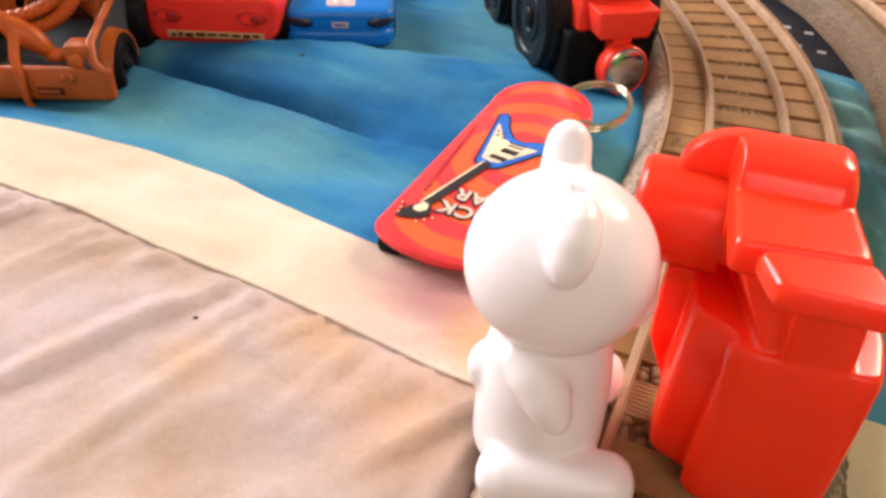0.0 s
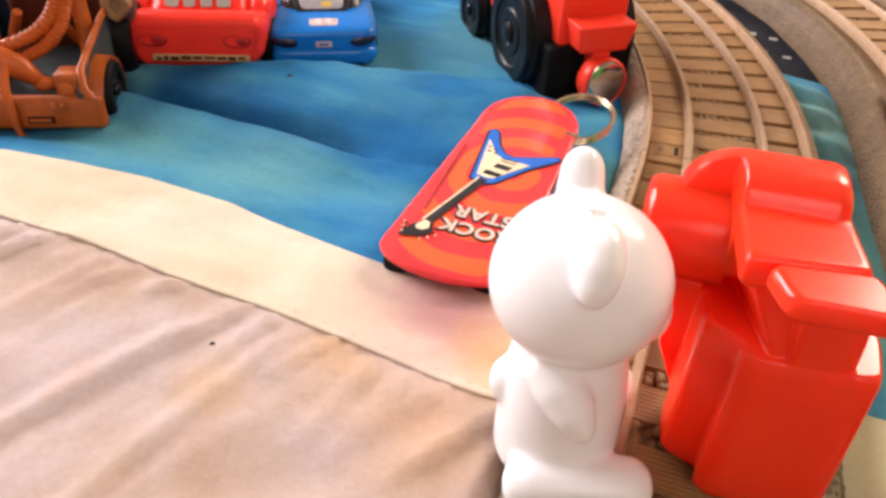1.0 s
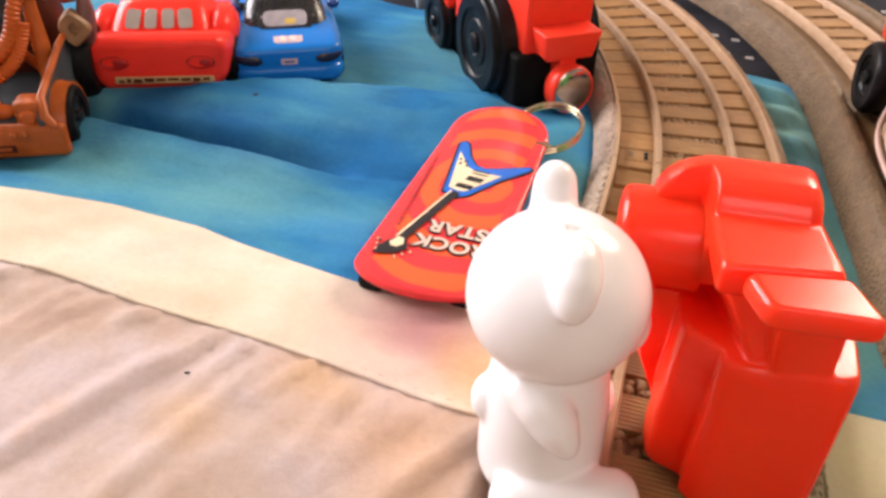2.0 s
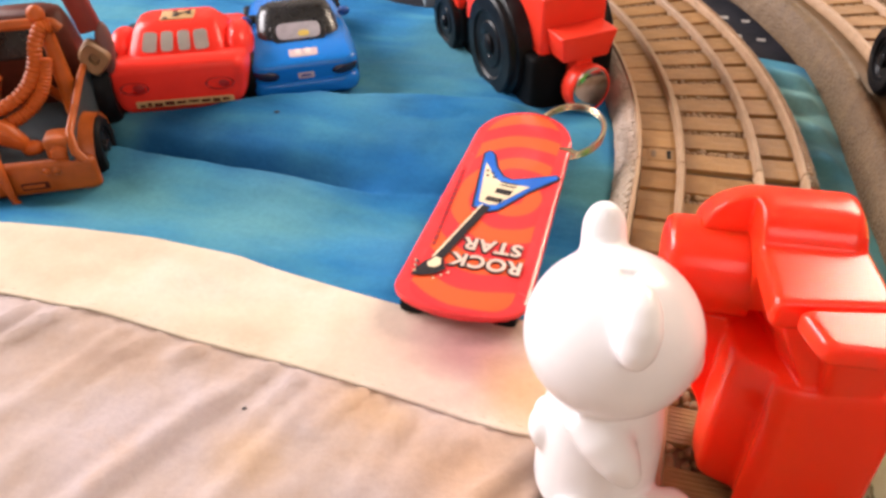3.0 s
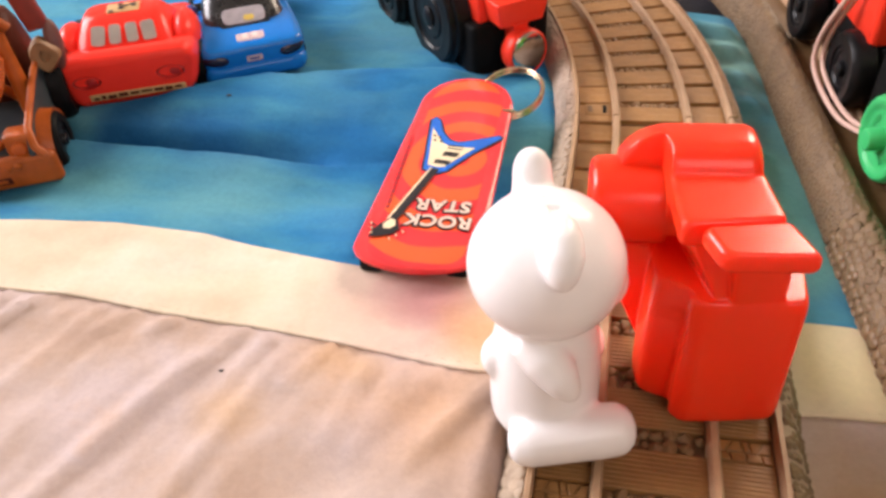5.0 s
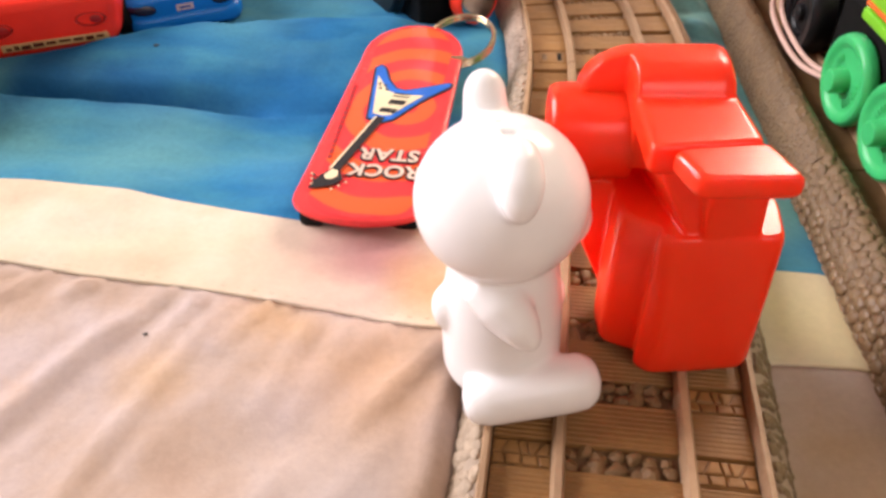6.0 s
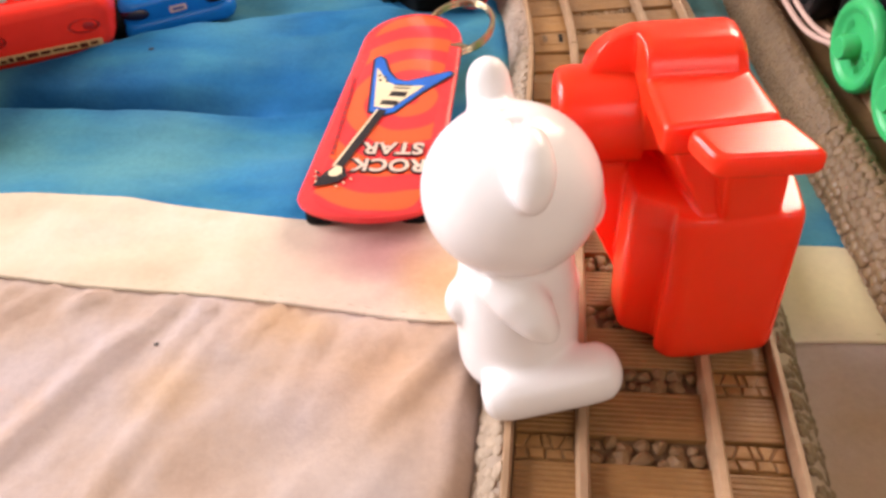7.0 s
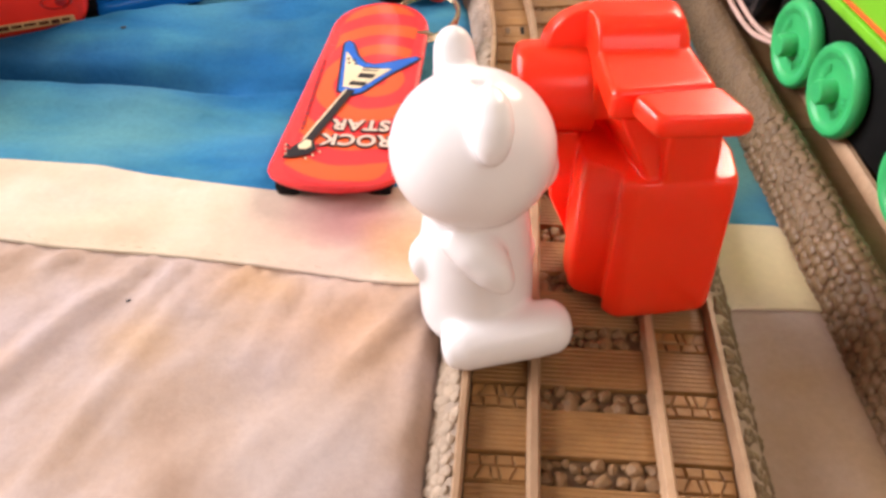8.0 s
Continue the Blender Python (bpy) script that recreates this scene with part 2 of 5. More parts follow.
M_STRIP = plastic("pale_yellow_print", (0.52, 0.32, 0.14), rough=0.4, worn=0.1)
M_PINK = plastic("pink_sticker", (0.60, 0.46, 0.47), rough=0.4, worn=0.15)
M_LILAC = plastic("lilac_grey_window_paint", (0.42, 0.40, 0.45), rough=0.25)
M_PALE_BLUE = plastic("pale_grey_blue_plastic", (0.30, 0.36, 0.40), rough=0.4)
M_NIGHT = plastic("night_blue_lamp", (0.012, 0.012, 0.035), rough=0.2)
M_MAUVE = plastic("mauve_brown_plastic", (0.17, 0.07, 0.062), rough=0.4)
M_RUST_RED = plastic("rust_red_plastic", (0.22, 0.022, 0.013), rough=0.45, worn=0.2)
M_LETTER = plastic("pinkish_white_print", (0.74, 0.56, 0.47), rough=0.4, worn=0.12)
M_MAGNET = metal("polished_steel", (0.50, 0.46, 0.43), 0.14)
M_RING = metal("brass_steel_ring", (0.66, 0.55, 0.38), 0.26)
M_STRING = plastic("pale_pink_cord", (0.58, 0.38, 0.31), rough=0.6)
M_WALL = plastic("wall_paint", (0.42, 0.37, 0.31), rough=0.8, worn=0.05)
M_CEILING = plastic("ceiling_paint", (0.58, 0.56, 0.52), rough=0.85, worn=0.04)
M_FLOOR = plastic("brown_floor", (0.20, 0.12, 0.07), rough=0.5, worn=0.3)
M_FRAME = plastic("white_window_frame", (0.75, 0.75, 0.73), rough=0.4)
M_MATTRESS = plastic("mattress_cloth", (0.55, 0.50, 0.44), rough=0.9)
M_SLEEPER = moulded("sleeper_brown", (0.32, 0.158, 0.048), (0.22, 0.106, 0.031), line=(0.06, 1, 1))
M_ROADBED = moulded("roadbed_brown", (0.18, 0.095, 0.04), (0.10, 0.052, 0.022), rough=0.6)
M_RAIL = moulded("rail_tan", (0.43, 0.275, 0.165), (0.32, 0.20, 0.115), rough=0.42)
M_STONE = moulded("ballast_tan", (0.26, 0.14, 0.056), (0.14, 0.073, 0.028), rough=0.55)
M_BANK = moulded("bank_taupe", (0.40, 0.30, 0.21), (0.28, 0.20, 0.14), rough=0.6)
M_BANK_PALE = moulded("bank_pale_taupe", (0.47, 0.355, 0.275), (0.34, 0.25, 0.185), rough=0.55)
M_BANK_STONE = moulded("bank_stone_taupe", (0.48, 0.365, 0.265), (0.35, 0.26, 0.18), rough=0.58)
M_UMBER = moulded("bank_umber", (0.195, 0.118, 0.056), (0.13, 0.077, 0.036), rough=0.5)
M_GROOVE = moulded("groove_brown", (0.21, 0.122, 0.056), (0.15, 0.085, 0.037), rough=0.5)
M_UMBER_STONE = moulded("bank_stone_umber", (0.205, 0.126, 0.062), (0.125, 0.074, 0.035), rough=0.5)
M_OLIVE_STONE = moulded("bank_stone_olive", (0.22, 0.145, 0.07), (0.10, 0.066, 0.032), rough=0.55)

for dull, level in ((M_SHADOW_BLACK, 0.08), (M_TYRE, 0.08), (M_WHEEL, 0.16), (M_RED, 0.4), (M_RED_TOY, 0.16), (M_RED_ENGINE, 0.25), (M_BLUE_TOY, 0.28), (M_WHITE, 0.35), (M_RUST_DARK, 0.12), (M_BED_GREY, 0.2), (M_RUST, 0.3), (M_RUST_HOSE, 0.3), (M_GROOVE, 0.25)):
    dull.node_tree.nodes["Principled BSDF"].inputs["Specular IOR Level"].default_value = level

# brown at (-1.5, -0.9) paints the bear's shadow, at (4.8, -1.5) warm light
M_BEIGE = dyed_cloth("beige_satin_cotton", [(0.28, (0.37, 0.255, 0.20)), (0.42, (0.44, 0.325, 0.265)), (0.52, (0.455, 0.36, 0.328)), (0.62, (0.48, 0.395, 0.39)), (0.74, (0.47, 0.325, 0.24))], 32, rough=0.75,
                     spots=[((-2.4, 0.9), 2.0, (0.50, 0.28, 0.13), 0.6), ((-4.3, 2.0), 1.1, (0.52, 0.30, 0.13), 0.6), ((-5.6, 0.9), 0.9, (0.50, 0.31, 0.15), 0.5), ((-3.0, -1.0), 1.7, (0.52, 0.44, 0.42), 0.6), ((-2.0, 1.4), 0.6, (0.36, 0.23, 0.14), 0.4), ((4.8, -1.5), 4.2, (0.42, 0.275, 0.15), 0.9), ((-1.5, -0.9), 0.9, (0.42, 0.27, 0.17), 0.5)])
# last spot: brighter cream stands in for light lacking right of the track
M_CREAM_CLOTH = dyed_cloth("cream_cotton", [(0.3, (0.55, 0.455, 0.335)), (0.5, (0.64, 0.55, 0.43)), (0.62, (0.68, 0.60, 0.50)), (0.75, (0.60, 0.49, 0.355))], 38, wear=0.1,
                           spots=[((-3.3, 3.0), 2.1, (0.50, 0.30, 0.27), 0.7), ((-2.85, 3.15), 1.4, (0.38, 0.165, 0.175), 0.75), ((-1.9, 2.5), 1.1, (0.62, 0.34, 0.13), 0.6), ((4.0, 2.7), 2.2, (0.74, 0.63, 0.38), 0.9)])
# dye at (-8.4, 8.4), (-10.7, 8.7) deepened with painted shade of car and fold
M_BLUE = dyed_cloth("tie_dyed_blue_cotton", [(0.30, (0.009, 0.105, 0.29)), (0.43, (0.020, 0.172, 0.385)), (0.54, (0.050, 0.24, 0.385)), (0.68, (0.10, 0.31, 0.37))], 26, warp=(0.5, 1.6, 1), crease=0.6, wear=0.22,
                    spots=[((-7.5, 6.3), 2.3, (0.11, 0.31, 0.37), 0.65), ((-10.5, 6.2), 2.0, (0.10, 0.30, 0.36), 0.55), ((-5.6, 8.9), 2.3, (0.007, 0.105, 0.30), 0.75), ((-8.4, 8.4), 2.0, (0.005, 0.085, 0.25), 0.8), ((-3.6, 9.6), 1.8, (0.008, 0.13, 0.32), 0.7), ((-10.7, 8.7), 2.3, (0.004, 0.068, 0.20), 0.92), ((-4.8, 5.6), 1.5, (0.05, 0.22, 0.40), 0.6), ((4.0, 8.0), 4.8, (0.125, 0.31, 0.30), 0.95), ((4.2, 5.6), 2.6, (0.12, 0.30, 0.29), 0.9), ((4.0, 12.9), 3.4, (0.16, 0.33, 0.315), 0.95), ((-4.6, 15.0), 3.6, (0.10, 0.28, 0.31), 0.7), ((-7.0, 11.0), 1.8, (0.08, 0.27, 0.33), 0.5), ((-1.1, 8.2), 1.7, (0.07, 0.225, 0.255), 0.85), ((-1.6, 10.3), 1.2, (0.05, 0.19, 0.235), 0.7)])
M_NAVY = dyed_cloth("charcoal_navy_cotton", [(0.35, (0.010, 0.011, 0.016)), (0.6, (0.024, 0.025, 0.034))], 60)
M_DASH = dyed_cloth("off_white_print", [(0.4, (0.38, 0.36, 0.34)), (0.6, (0.50, 0.48, 0.45))], 300)


def printed_rings(name):
    """Hot pink and orange rings, as printed on the board."""
    m, tree, b = material(name)
    mp = node(tree, "ShaderNodeMapping")
    mp.inputs["Location"].default_value = (-0.0028, -0.0275, 0)
    mp.inputs["Scale"].default_value = (1.0, 0.8, 0)
    tree.links.new(coords(tree), mp.inputs["Vector"])
    w = node(tree, "ShaderNodeTexWave", Scale=48.0, Distortion=1.6, Detail=2.0)
    w.inputs["Detail Scale"].default_value = 1.1
    w.wave_type = "RINGS"
    w.rings_direction = "Z"
    tree.links.new(mp.outputs["Vector"], w.inputs["Vector"])
    tree.links.new(ramp(tree, w.outputs["Fac"], [(0.43, (0.85, 0.042, 0.048)), (0.57, (0.90, 0.115, 0.032))]), b.inputs["Base Color"])
    b.inputs["Roughness"].default_value = 0.22
    b.inputs["Coat Weight"].default_value = 0.3
    bumped(tree, b, [(noise_out(tree, 300, 3), 0.12, 0.0003)])
    return m


M_DECK = printed_rings("pink_orange_deck_print")
M_DECK_EDGE = plastic("pink_deck_edge", (0.87, 0.05, 0.055), rough=0.2, sss=0.2, radius=(1, 0.2, 0.2))

# ---- the room: unseen, it bounces light; its south window is added for fill ----
RX0, RX1, RY0, RY1, RZ0, RZ1 = -115, 150, -120, 130, -55, 190


def slab(bm, x0, x1, y0, y1, z0, z1):
    ring_faces(bm, [[(x0, y0, z), (x1, y0, z), (x1, y1, z), (x0, y1, z)] for z in (z0, z1)])


def wall(name, boxes, mat=None, label="plain painted bedroom wall", category="wall"):
    bm = bm_new()
    for b in boxes:
        slab(bm, *b)
    return solid(name, bm, mat or M_WALL, label, category, "structure", smooth=0)


wall("floor", [(RX0 - 10, RX1 + 10, RY0 - 10, RY1 + 10, RZ0 - 10, RZ0)], M_FLOOR, "plain brown bedroom floor", "floor")
wall("ceiling", [(RX0 - 10, RX1 + 10, RY0 - 10, RY1 + 10, RZ1, RZ1 + 10)], M_CEILING, "plain white ceiling", "ceiling")
# the south opening is added for the fill lamp
wall("wall_south", [(RX0, 7, RY0 - 10, RY0, RZ0, RZ1), (103, RX1, RY0 - 10, RY0, RZ0, RZ1), (7, 103, RY0 - 10, RY0, RZ0, 69), (7, 103, RY0 - 10, RY0, 141, RZ1)])
wall("wall_east", [(RX1, RX1 + 10, RY0 - 10, RY1 + 10, RZ0, RZ1)])
wall("wall_west", [(RX0 - 10, RX0, RY0 - 10, -10, RZ0, RZ1), (RX0 - 10, RX0, 86, RY1 + 10, RZ0, RZ1), (RX0 - 10, RX0, -10, 86, RZ0, 26), (RX0 - 10, RX0, -10, 86, 98, RZ1)])
wall("wall_north", [(RX0, 53.5, RY1, RY1 + 10, RZ0, RZ1), (113.5, RX1, RY1, RY1 + 10, RZ0, RZ1), (53.5, 113.5, RY1, RY1 + 10, RZ0, 67), (53.5, 113.5, RY1, RY1 + 10, 127, RZ1)])


def window(name, x, y, z, wide, high, turn):
    """A white frame with one mullion, standing in its opening; local x runs along the wall."""
    root = thing(name, x, y, z, turn, "white framed bedroom window", "window", kind="structure")
    for nm, b in (("window_sill", (-wide / 2, wide / 2, -3, 3, -high / 2, -high / 2 + 4)), ("window_head", (-wide / 2, wide / 2, -3, 3, high / 2 - 4, high / 2)),
                  ("window_jamb", (-wide / 2, -wide / 2 + 4, -3, 3, -high / 2 + 4, high / 2 - 4)), ("window_jamb", (wide / 2 - 4, wide / 2, -3, 3, -high / 2 + 4, high / 2 - 4)),
                  ("mullion", (-2, 2, -2.5, 2.5, -high / 2 + 4, high / 2 - 4))):
        bm = bm_new()
        slab(bm, *b)
        part(nm, bm, M_FRAME, root, smooth=0)


window("window_1", RX0 - 5.5, 38, 62, 95.6, 71.6, 90)
# added frame round the fill lamp, not a known window
window("fill_window", 55, RY0 - 5.5, 105, 95.6, 71.6, 0)
window("window_2", 83.5, RY1 + 5.5, 97, 59.6, 59.6, 0)

bed = thing("bed", 0, 10, RZ0, 0, "low bed with a plain cloth mattress under the blankets", "bed")
bm = bm_new()
block(bm, -85, 85, -85, 85, 28, 55 - 1.4, 4)
part("mattress", bm, M_MATTRESS, bed)
for sx in (-1, 1):
    for sy in (-1, 1):
        bm = bm_new()
        lathe(bm, [(2.5, 0), (3, 2), (3, 28)], 16, Matrix.Translation((sx * 75, sy * 75, 0)))
        part("leg", bm, M_FLOOR, bed)

# ---- the lie of the tracks (cm) ----
HEAD1 = 0.081
EDGE, RAIL, PERIOD, FINE_PERIOD = 1.63, 0.76, 1.03, 0.828


class Lay:
    """A track's centre line: straight up to s = 0, then an arc to the left."""

    def __init__(self, x, y, heading, radius):
        self.x, self.y, self.heading, self.radius = x, y, heading, radius

    def at(self, s, d=0.0, z=0.0):
        a = self.heading - (s / self.radius if s > 0 else 0.0)
        if s <= 0:
            x, y = self.x + s * math.sin(a), self.y + s * math.cos(a)
        else:
            cx, cy = self.x - self.radius * math.cos(self.heading), self.y + self.radius * math.sin(self.heading)
            x, y = cx + self.radius * math.cos(a), cy - self.radius * math.sin(a)
        return Vector((x + d * math.cos(a), y - d * math.sin(a), z)), a

    def offset(self, x, y):
        """Signed distance from the centre line, to its right."""
        if (y - self.y) * math.cos(self.heading) + (x - self.x) * math.sin(self.heading) <= 0:
            return (x - self.x) * math.cos(self.heading) - (y - self.y) * math.sin(self.heading)
        cx, cy = self.x - self.radius * math.cos(self.heading), self.y + self.radius * math.sin(self.heading)
        return math.hypot(x - cx, y - cy) - self.radius


LAY1 = Lay(1.20, 8.06, HEAD1, 19.8)
JOINT = 0.935
LAY2 = Lay(6.32, 13.1, 0.0, 19.0)


# ---- the blanket ----
def curve_of(points):
    xs, ys = zip(*points)
    return lambda x: float(np.interp(x, xs, ys))


def softened(f, r=0.9):
    return lambda x: sum(f(x + r * k / 3) for k in range(-3, 4)) / 7


BAND_LOW = softened(curve_of([(-60, 4.2), (-14, 3.15), (-10.8, 2.94), (-8.5, 2.83), (-7, 2.57), (-5.1, 2.33), (-3.4, 2.0), (-1.9, 1.68), (1.0, 1.7), (2.8, 1.8), (4.0, 1.68), (12, 1.4), (60, 0)]))
BAND_TOP = softened(curve_of([(-60, 4.0), (-16, 4.6), (-12.5, 4.85), (-10, 5.02), (-7.6, 4.85), (-5.65, 4.45), (-4.1, 4.1), (0, 3.9), (3.1, 3.78), (4.0, 3.65), (12, 3.3), (60, 2)]))
BLUE_END = softened(curve_of([(-60, 26), (-18, 20.6), (-12.7, 19.2), (-9.9, 18.55), (-7.5, 17.9), (-5, 17.5), (2.8, 16.15), (4.0, 15.65), (12, 14.4), (60, 13)]))
FOLD = softened(curve_of([(-60, 9.0), (-14, 8.4), (-12.2, 8.0), (-11, 7.78), (-9.6, 7.64), (-8.4, 7.58), (-7.35, 7.55), (-5, 7.65), (-2, 8.3), (60, 9)]))
CREST = softened(curve_of([(-60, 9.8), (-14, 8.95), (-12.2, 8.85), (-10.7, 9.4), (-9.3, 10.2), (-7.6, 10.8), (-4.5, 11.05), (-2, 10.8), (60, 11)]))


def gather(u, v, w):
    """Rounded ridges with narrow valleys."""
    return 0.5 - math.sqrt(noise.noise((u, v, w)) ** 2 + 0.006) * 1.6


def pleat(u, v, w):
    """Narrow ridges with flat cloth between them, where two waves of noise meet."""
    return math.exp(-((noise.noise((u, v, w)) + 0.03) / 0.085) ** 2) * (0.5 + 0.9 * max(0.0, noise.noise((u * 0.5 + 9, v * 3, w)) + 0.2))


def lie(x, y):
    """Height of the cloth over the bed."""
    d1, d2 = LAY1.offset(x, y), LAY2.offset(x, y)
    z = 0.05 - 0.42 * smoothstep(4.8, 6.8, y) - 0.12 * smoothstep(11, 15, y)
    # the quilted puff behind the fold
    f = FOLD(x)
    crest = CREST(x)
    reach = smoothstep(-18, -13, x) * (1 - smoothstep(-3.6, -1.9, x))
    climb = min(1.0, max(0.0, (y - f) / (crest - f)))
    z += reach * (0.34 + 0.24 * smoothstep(-11.5, -8.5, x)) * climb ** (0.38 + 0.4 * smoothstep(-7.6, -5.2, x)) * (1 - smoothstep(crest + 0.1, crest + 1.3, y))
    keen = 1 - smoothstep(-7.6, -5.2, x)
    z -= 1.0 * reach * keen * smoothstep(-13.4, -12.2, x) * math.exp(-(((y - f - 0.15) / (0.14 if y < f + 0.15 else 0.42)) ** 2))
    # the near cloth swells up to the fold
    z += 0.38 * reach * (0.05 + 0.95 * keen) * smoothstep(f - 2.2, f - 0.35, y) * (1 - smoothstep(f - 0.12, f + 0.01, y))
    z += 0.07 * reach * noise.noise((x * 0.45, y * 1.1, 6.6))
    z += 0.16 * noise.noise((x * 0.17 + 3, y * 0.22, 1.5)) + 0.05 * noise.noise((x * 0.5, y * 0.8, 4.2)) + 0.05 * gather(x * 0.7 + y * 0.5, y * 1.3, 5.1)
    # gathers of the beige panel, running down from the seam
    low = BAND_LOW(x) - y
    if low > 0.004:
        z -= 0.06 * math.exp(-((low / 0.08) ** 2))
    if low > 0:
        u, v = x * 0.88 - y * 0.46, x * 0.46 + y * 0.88
        z += smoothstep(0, 1.2, low) * (0.09 * noise.noise((u * 0.45, v * 0.22, 7.7)) + 0.12 * pleat(u * 0.62, v * 0.10, 2.2) + 0.05 * pleat(u * 1.5, v * 0.2, 6.4) + 0.02 * noise.noise((x * 1.7, y * 1.7, 3.3)))
        z += 0.17 * pleat(u * 1.25, v * 0.12, 9.1) * smoothstep(0, 0.2, low) * (1 - smoothstep(0.4, 2.6, low))
        z += 0.055 * gather(u * 2.9, v * 0.3, 4.1) * smoothstep(0, 0.12, low) * (1 - smoothstep(0.15, 0.9, low))
    # the tracks press it down and it lies lower on their right
    right = smoothstep(1.0, 2.0, d1)
    z = z * (1 - right) + right * (-0.58 + 0.06 * noise.noise((x * 0.5, y * 0.7, 0.3)))
    if right > 0:
        for top, high in ((6.6, 0.06), (8.6, 0.10), (10.3, 0.18), (11.7, 0.20), (13.0, 0.20), (14.3, 0.20)):
            u = y - top + 0.30 * (x - 3.3) + 0.35 * noise.noise((x * 0.5, top, 0.7))
            z += right * smoothstep(2.1, 2.7, abs(d2)) * 1.9 * high * math.exp(-((u / (0.75 if u > 0 else 0.13)) ** 2))
    for d in (d1, d2):
        z = z - (z + 0.72) * (1 - smoothstep(1.62, 2.3, abs(d)))
    # slack folds of the cloth beyond the vehicles
    z += 0.13 * smoothstep(11.5, 13.5, y) * (1 - smoothstep(-2.5, -1.0, x)) * noise.noise((x * 0.35 + 1.7, y * 0.55, 8.8))
    return z


XS = [-60, -50, -40, -32, -26, -22, -19, -17.5] + [-16.5 + 0.15 * k for k in range(154)] + [6.8, 7.5, 8.5, 10, 12, 15, 20, 30, 45, 60]


def panel(name, low, high, rows, mat, root, lift, hem_low=0.0, hem_high=0.0, label=""):
    """A strip of cloth between two lines y(x); hems roll its edges down."""
    rings = []
    for v in rows:
        ring = []
        for x in XS:
            a, b = low(x), high(x)
            y = a + (b - a) * v
            z = lie(x, y) + lift
            if hem_low:
                z -= hem_low * (1 - smoothstep(0, 0.14, y - a))
            if hem_high:
                z -= hem_high * (1 - smoothstep(0, 0.2, b - y))
            ring.append((x, y, z))
        rings.append(ring)
    bm = bm_new()
    ring_faces(bm, rings, closed=False)
    data = mesh_of(name, bm, mat, 0)
    data.shade_smooth()
    if data.polygons[len(data.polygons) // 2].normal.z < 0:
        data.flip_normals()
    ob = new(name, data)
    ob.parent = root
    sol = ob.modifiers.new("thickness", "SOLIDIFY")
    sol.thickness, sol.offset = 0.0006, -1
    return tagged(ob, label)


blanket = thing("quilt", 0, 0, 0, 0, "beige, cream and tie-dyed blue sewn quilt lying rumpled on a bed", "quilt")
NEAR_ROWS = [-45, -30, -20, -12, -8, -6] + [-5 + 0.14 * k for k in range(36)]
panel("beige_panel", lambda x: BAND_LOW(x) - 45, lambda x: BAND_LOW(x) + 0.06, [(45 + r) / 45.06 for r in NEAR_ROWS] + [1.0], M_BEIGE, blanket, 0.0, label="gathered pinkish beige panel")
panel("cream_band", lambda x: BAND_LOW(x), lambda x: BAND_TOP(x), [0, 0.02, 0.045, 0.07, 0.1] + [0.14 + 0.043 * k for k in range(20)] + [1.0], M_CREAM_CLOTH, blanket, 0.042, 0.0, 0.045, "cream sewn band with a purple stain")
panel("blue_panel", lambda x: BAND_TOP(x) - 0.12, lambda x: BLUE_END(x), [k / 300 for k in range(301)], M_BLUE, blanket, 0.01, 0.0, 0.05, "tie-dyed blue and teal panel")


def seam(name, line, shift, mat, length, gap, radius, x0, x1, lift):
    """A row of thread stitches beside a line."""
    bm = bm_new()
    x = x0
    while x < x1:
        pts = []
        for k in range(3):
            xx = x + length * k / 2
            yy = line(xx) + shift
            pts.append((xx, yy, lie(xx, yy) + lift + (0.012 if k == 1 else 0)))
        rod(bm, pts, radius, 5)
        x += length + gap
    return part(name, bm, mat, blanket, kind="stuff")


seam("stitching", BAND_LOW, 0.13, M_CREAM_CLOTH, 0.15, 0.11, 0.006, -14, 5, 0.034)

cloth = thing("dark_blanket", 0, 0, 0, 0, "charcoal navy blanket printed with small white dashes", "blanket")
panel("navy_sheet", lambda x: BLUE_END(x) - 1.0, lambda x: BLUE_END(x) + 45, [0, 0.01, 0.022] + [0.03 + 0.008 * k for k in range(40)] + [0.36, 0.4, 0.5, 0.7, 1.0], M_NAVY, cloth, -0.09)
bm = bm_new()
for row in (0, 1, 4, 5):
    for col in range(-34, 16):
        x = col * 0.64 + (0.3 if row % 2 else 0) + random.uniform(-0.04, 0.04)
        y = BLUE_END(x) + 1.45 + row * 1.25 + random.uniform(-0.06, 0.06)
        z = lie(x, y) - 0.078
        w, h = random.uniform(0.10, 0.135), random.uniform(0.08, 0.11)
        ring_faces(bm, [[(x - w, y - h, z - 0.01), (x + w, y - h, z - 0.01), (x + w, y + h, z - 0.01), (x - w, y + h, z - 0.01)],
                        [(x - w, y - h, z + 0.006), (x + w, y - h, z + 0.006), (x + w, y + h, z + 0.006), (x - w, y + h, z + 0.006)]])
part("dash_print", bm, M_DASH, cloth, "small white printed dashes", smooth=0, kind="stuff")

# crumbs of lint on the quilt
for x, y, r in ((-5.94, 1.49, 0.024), (-8.6, 9.66, 0.04)):
    bm = bm_new()
    ball(bm, (0, 0, 0), r * 1.7, r, r * 0.6, 10, pose(0, 0, 0, 0, 0, 20))
    solid("lint", bm, M_GREY_LINT, "tiny dark speck of lint on the quilt", "lint", x=x, y=y, z=lie(x, y) + 0.02)

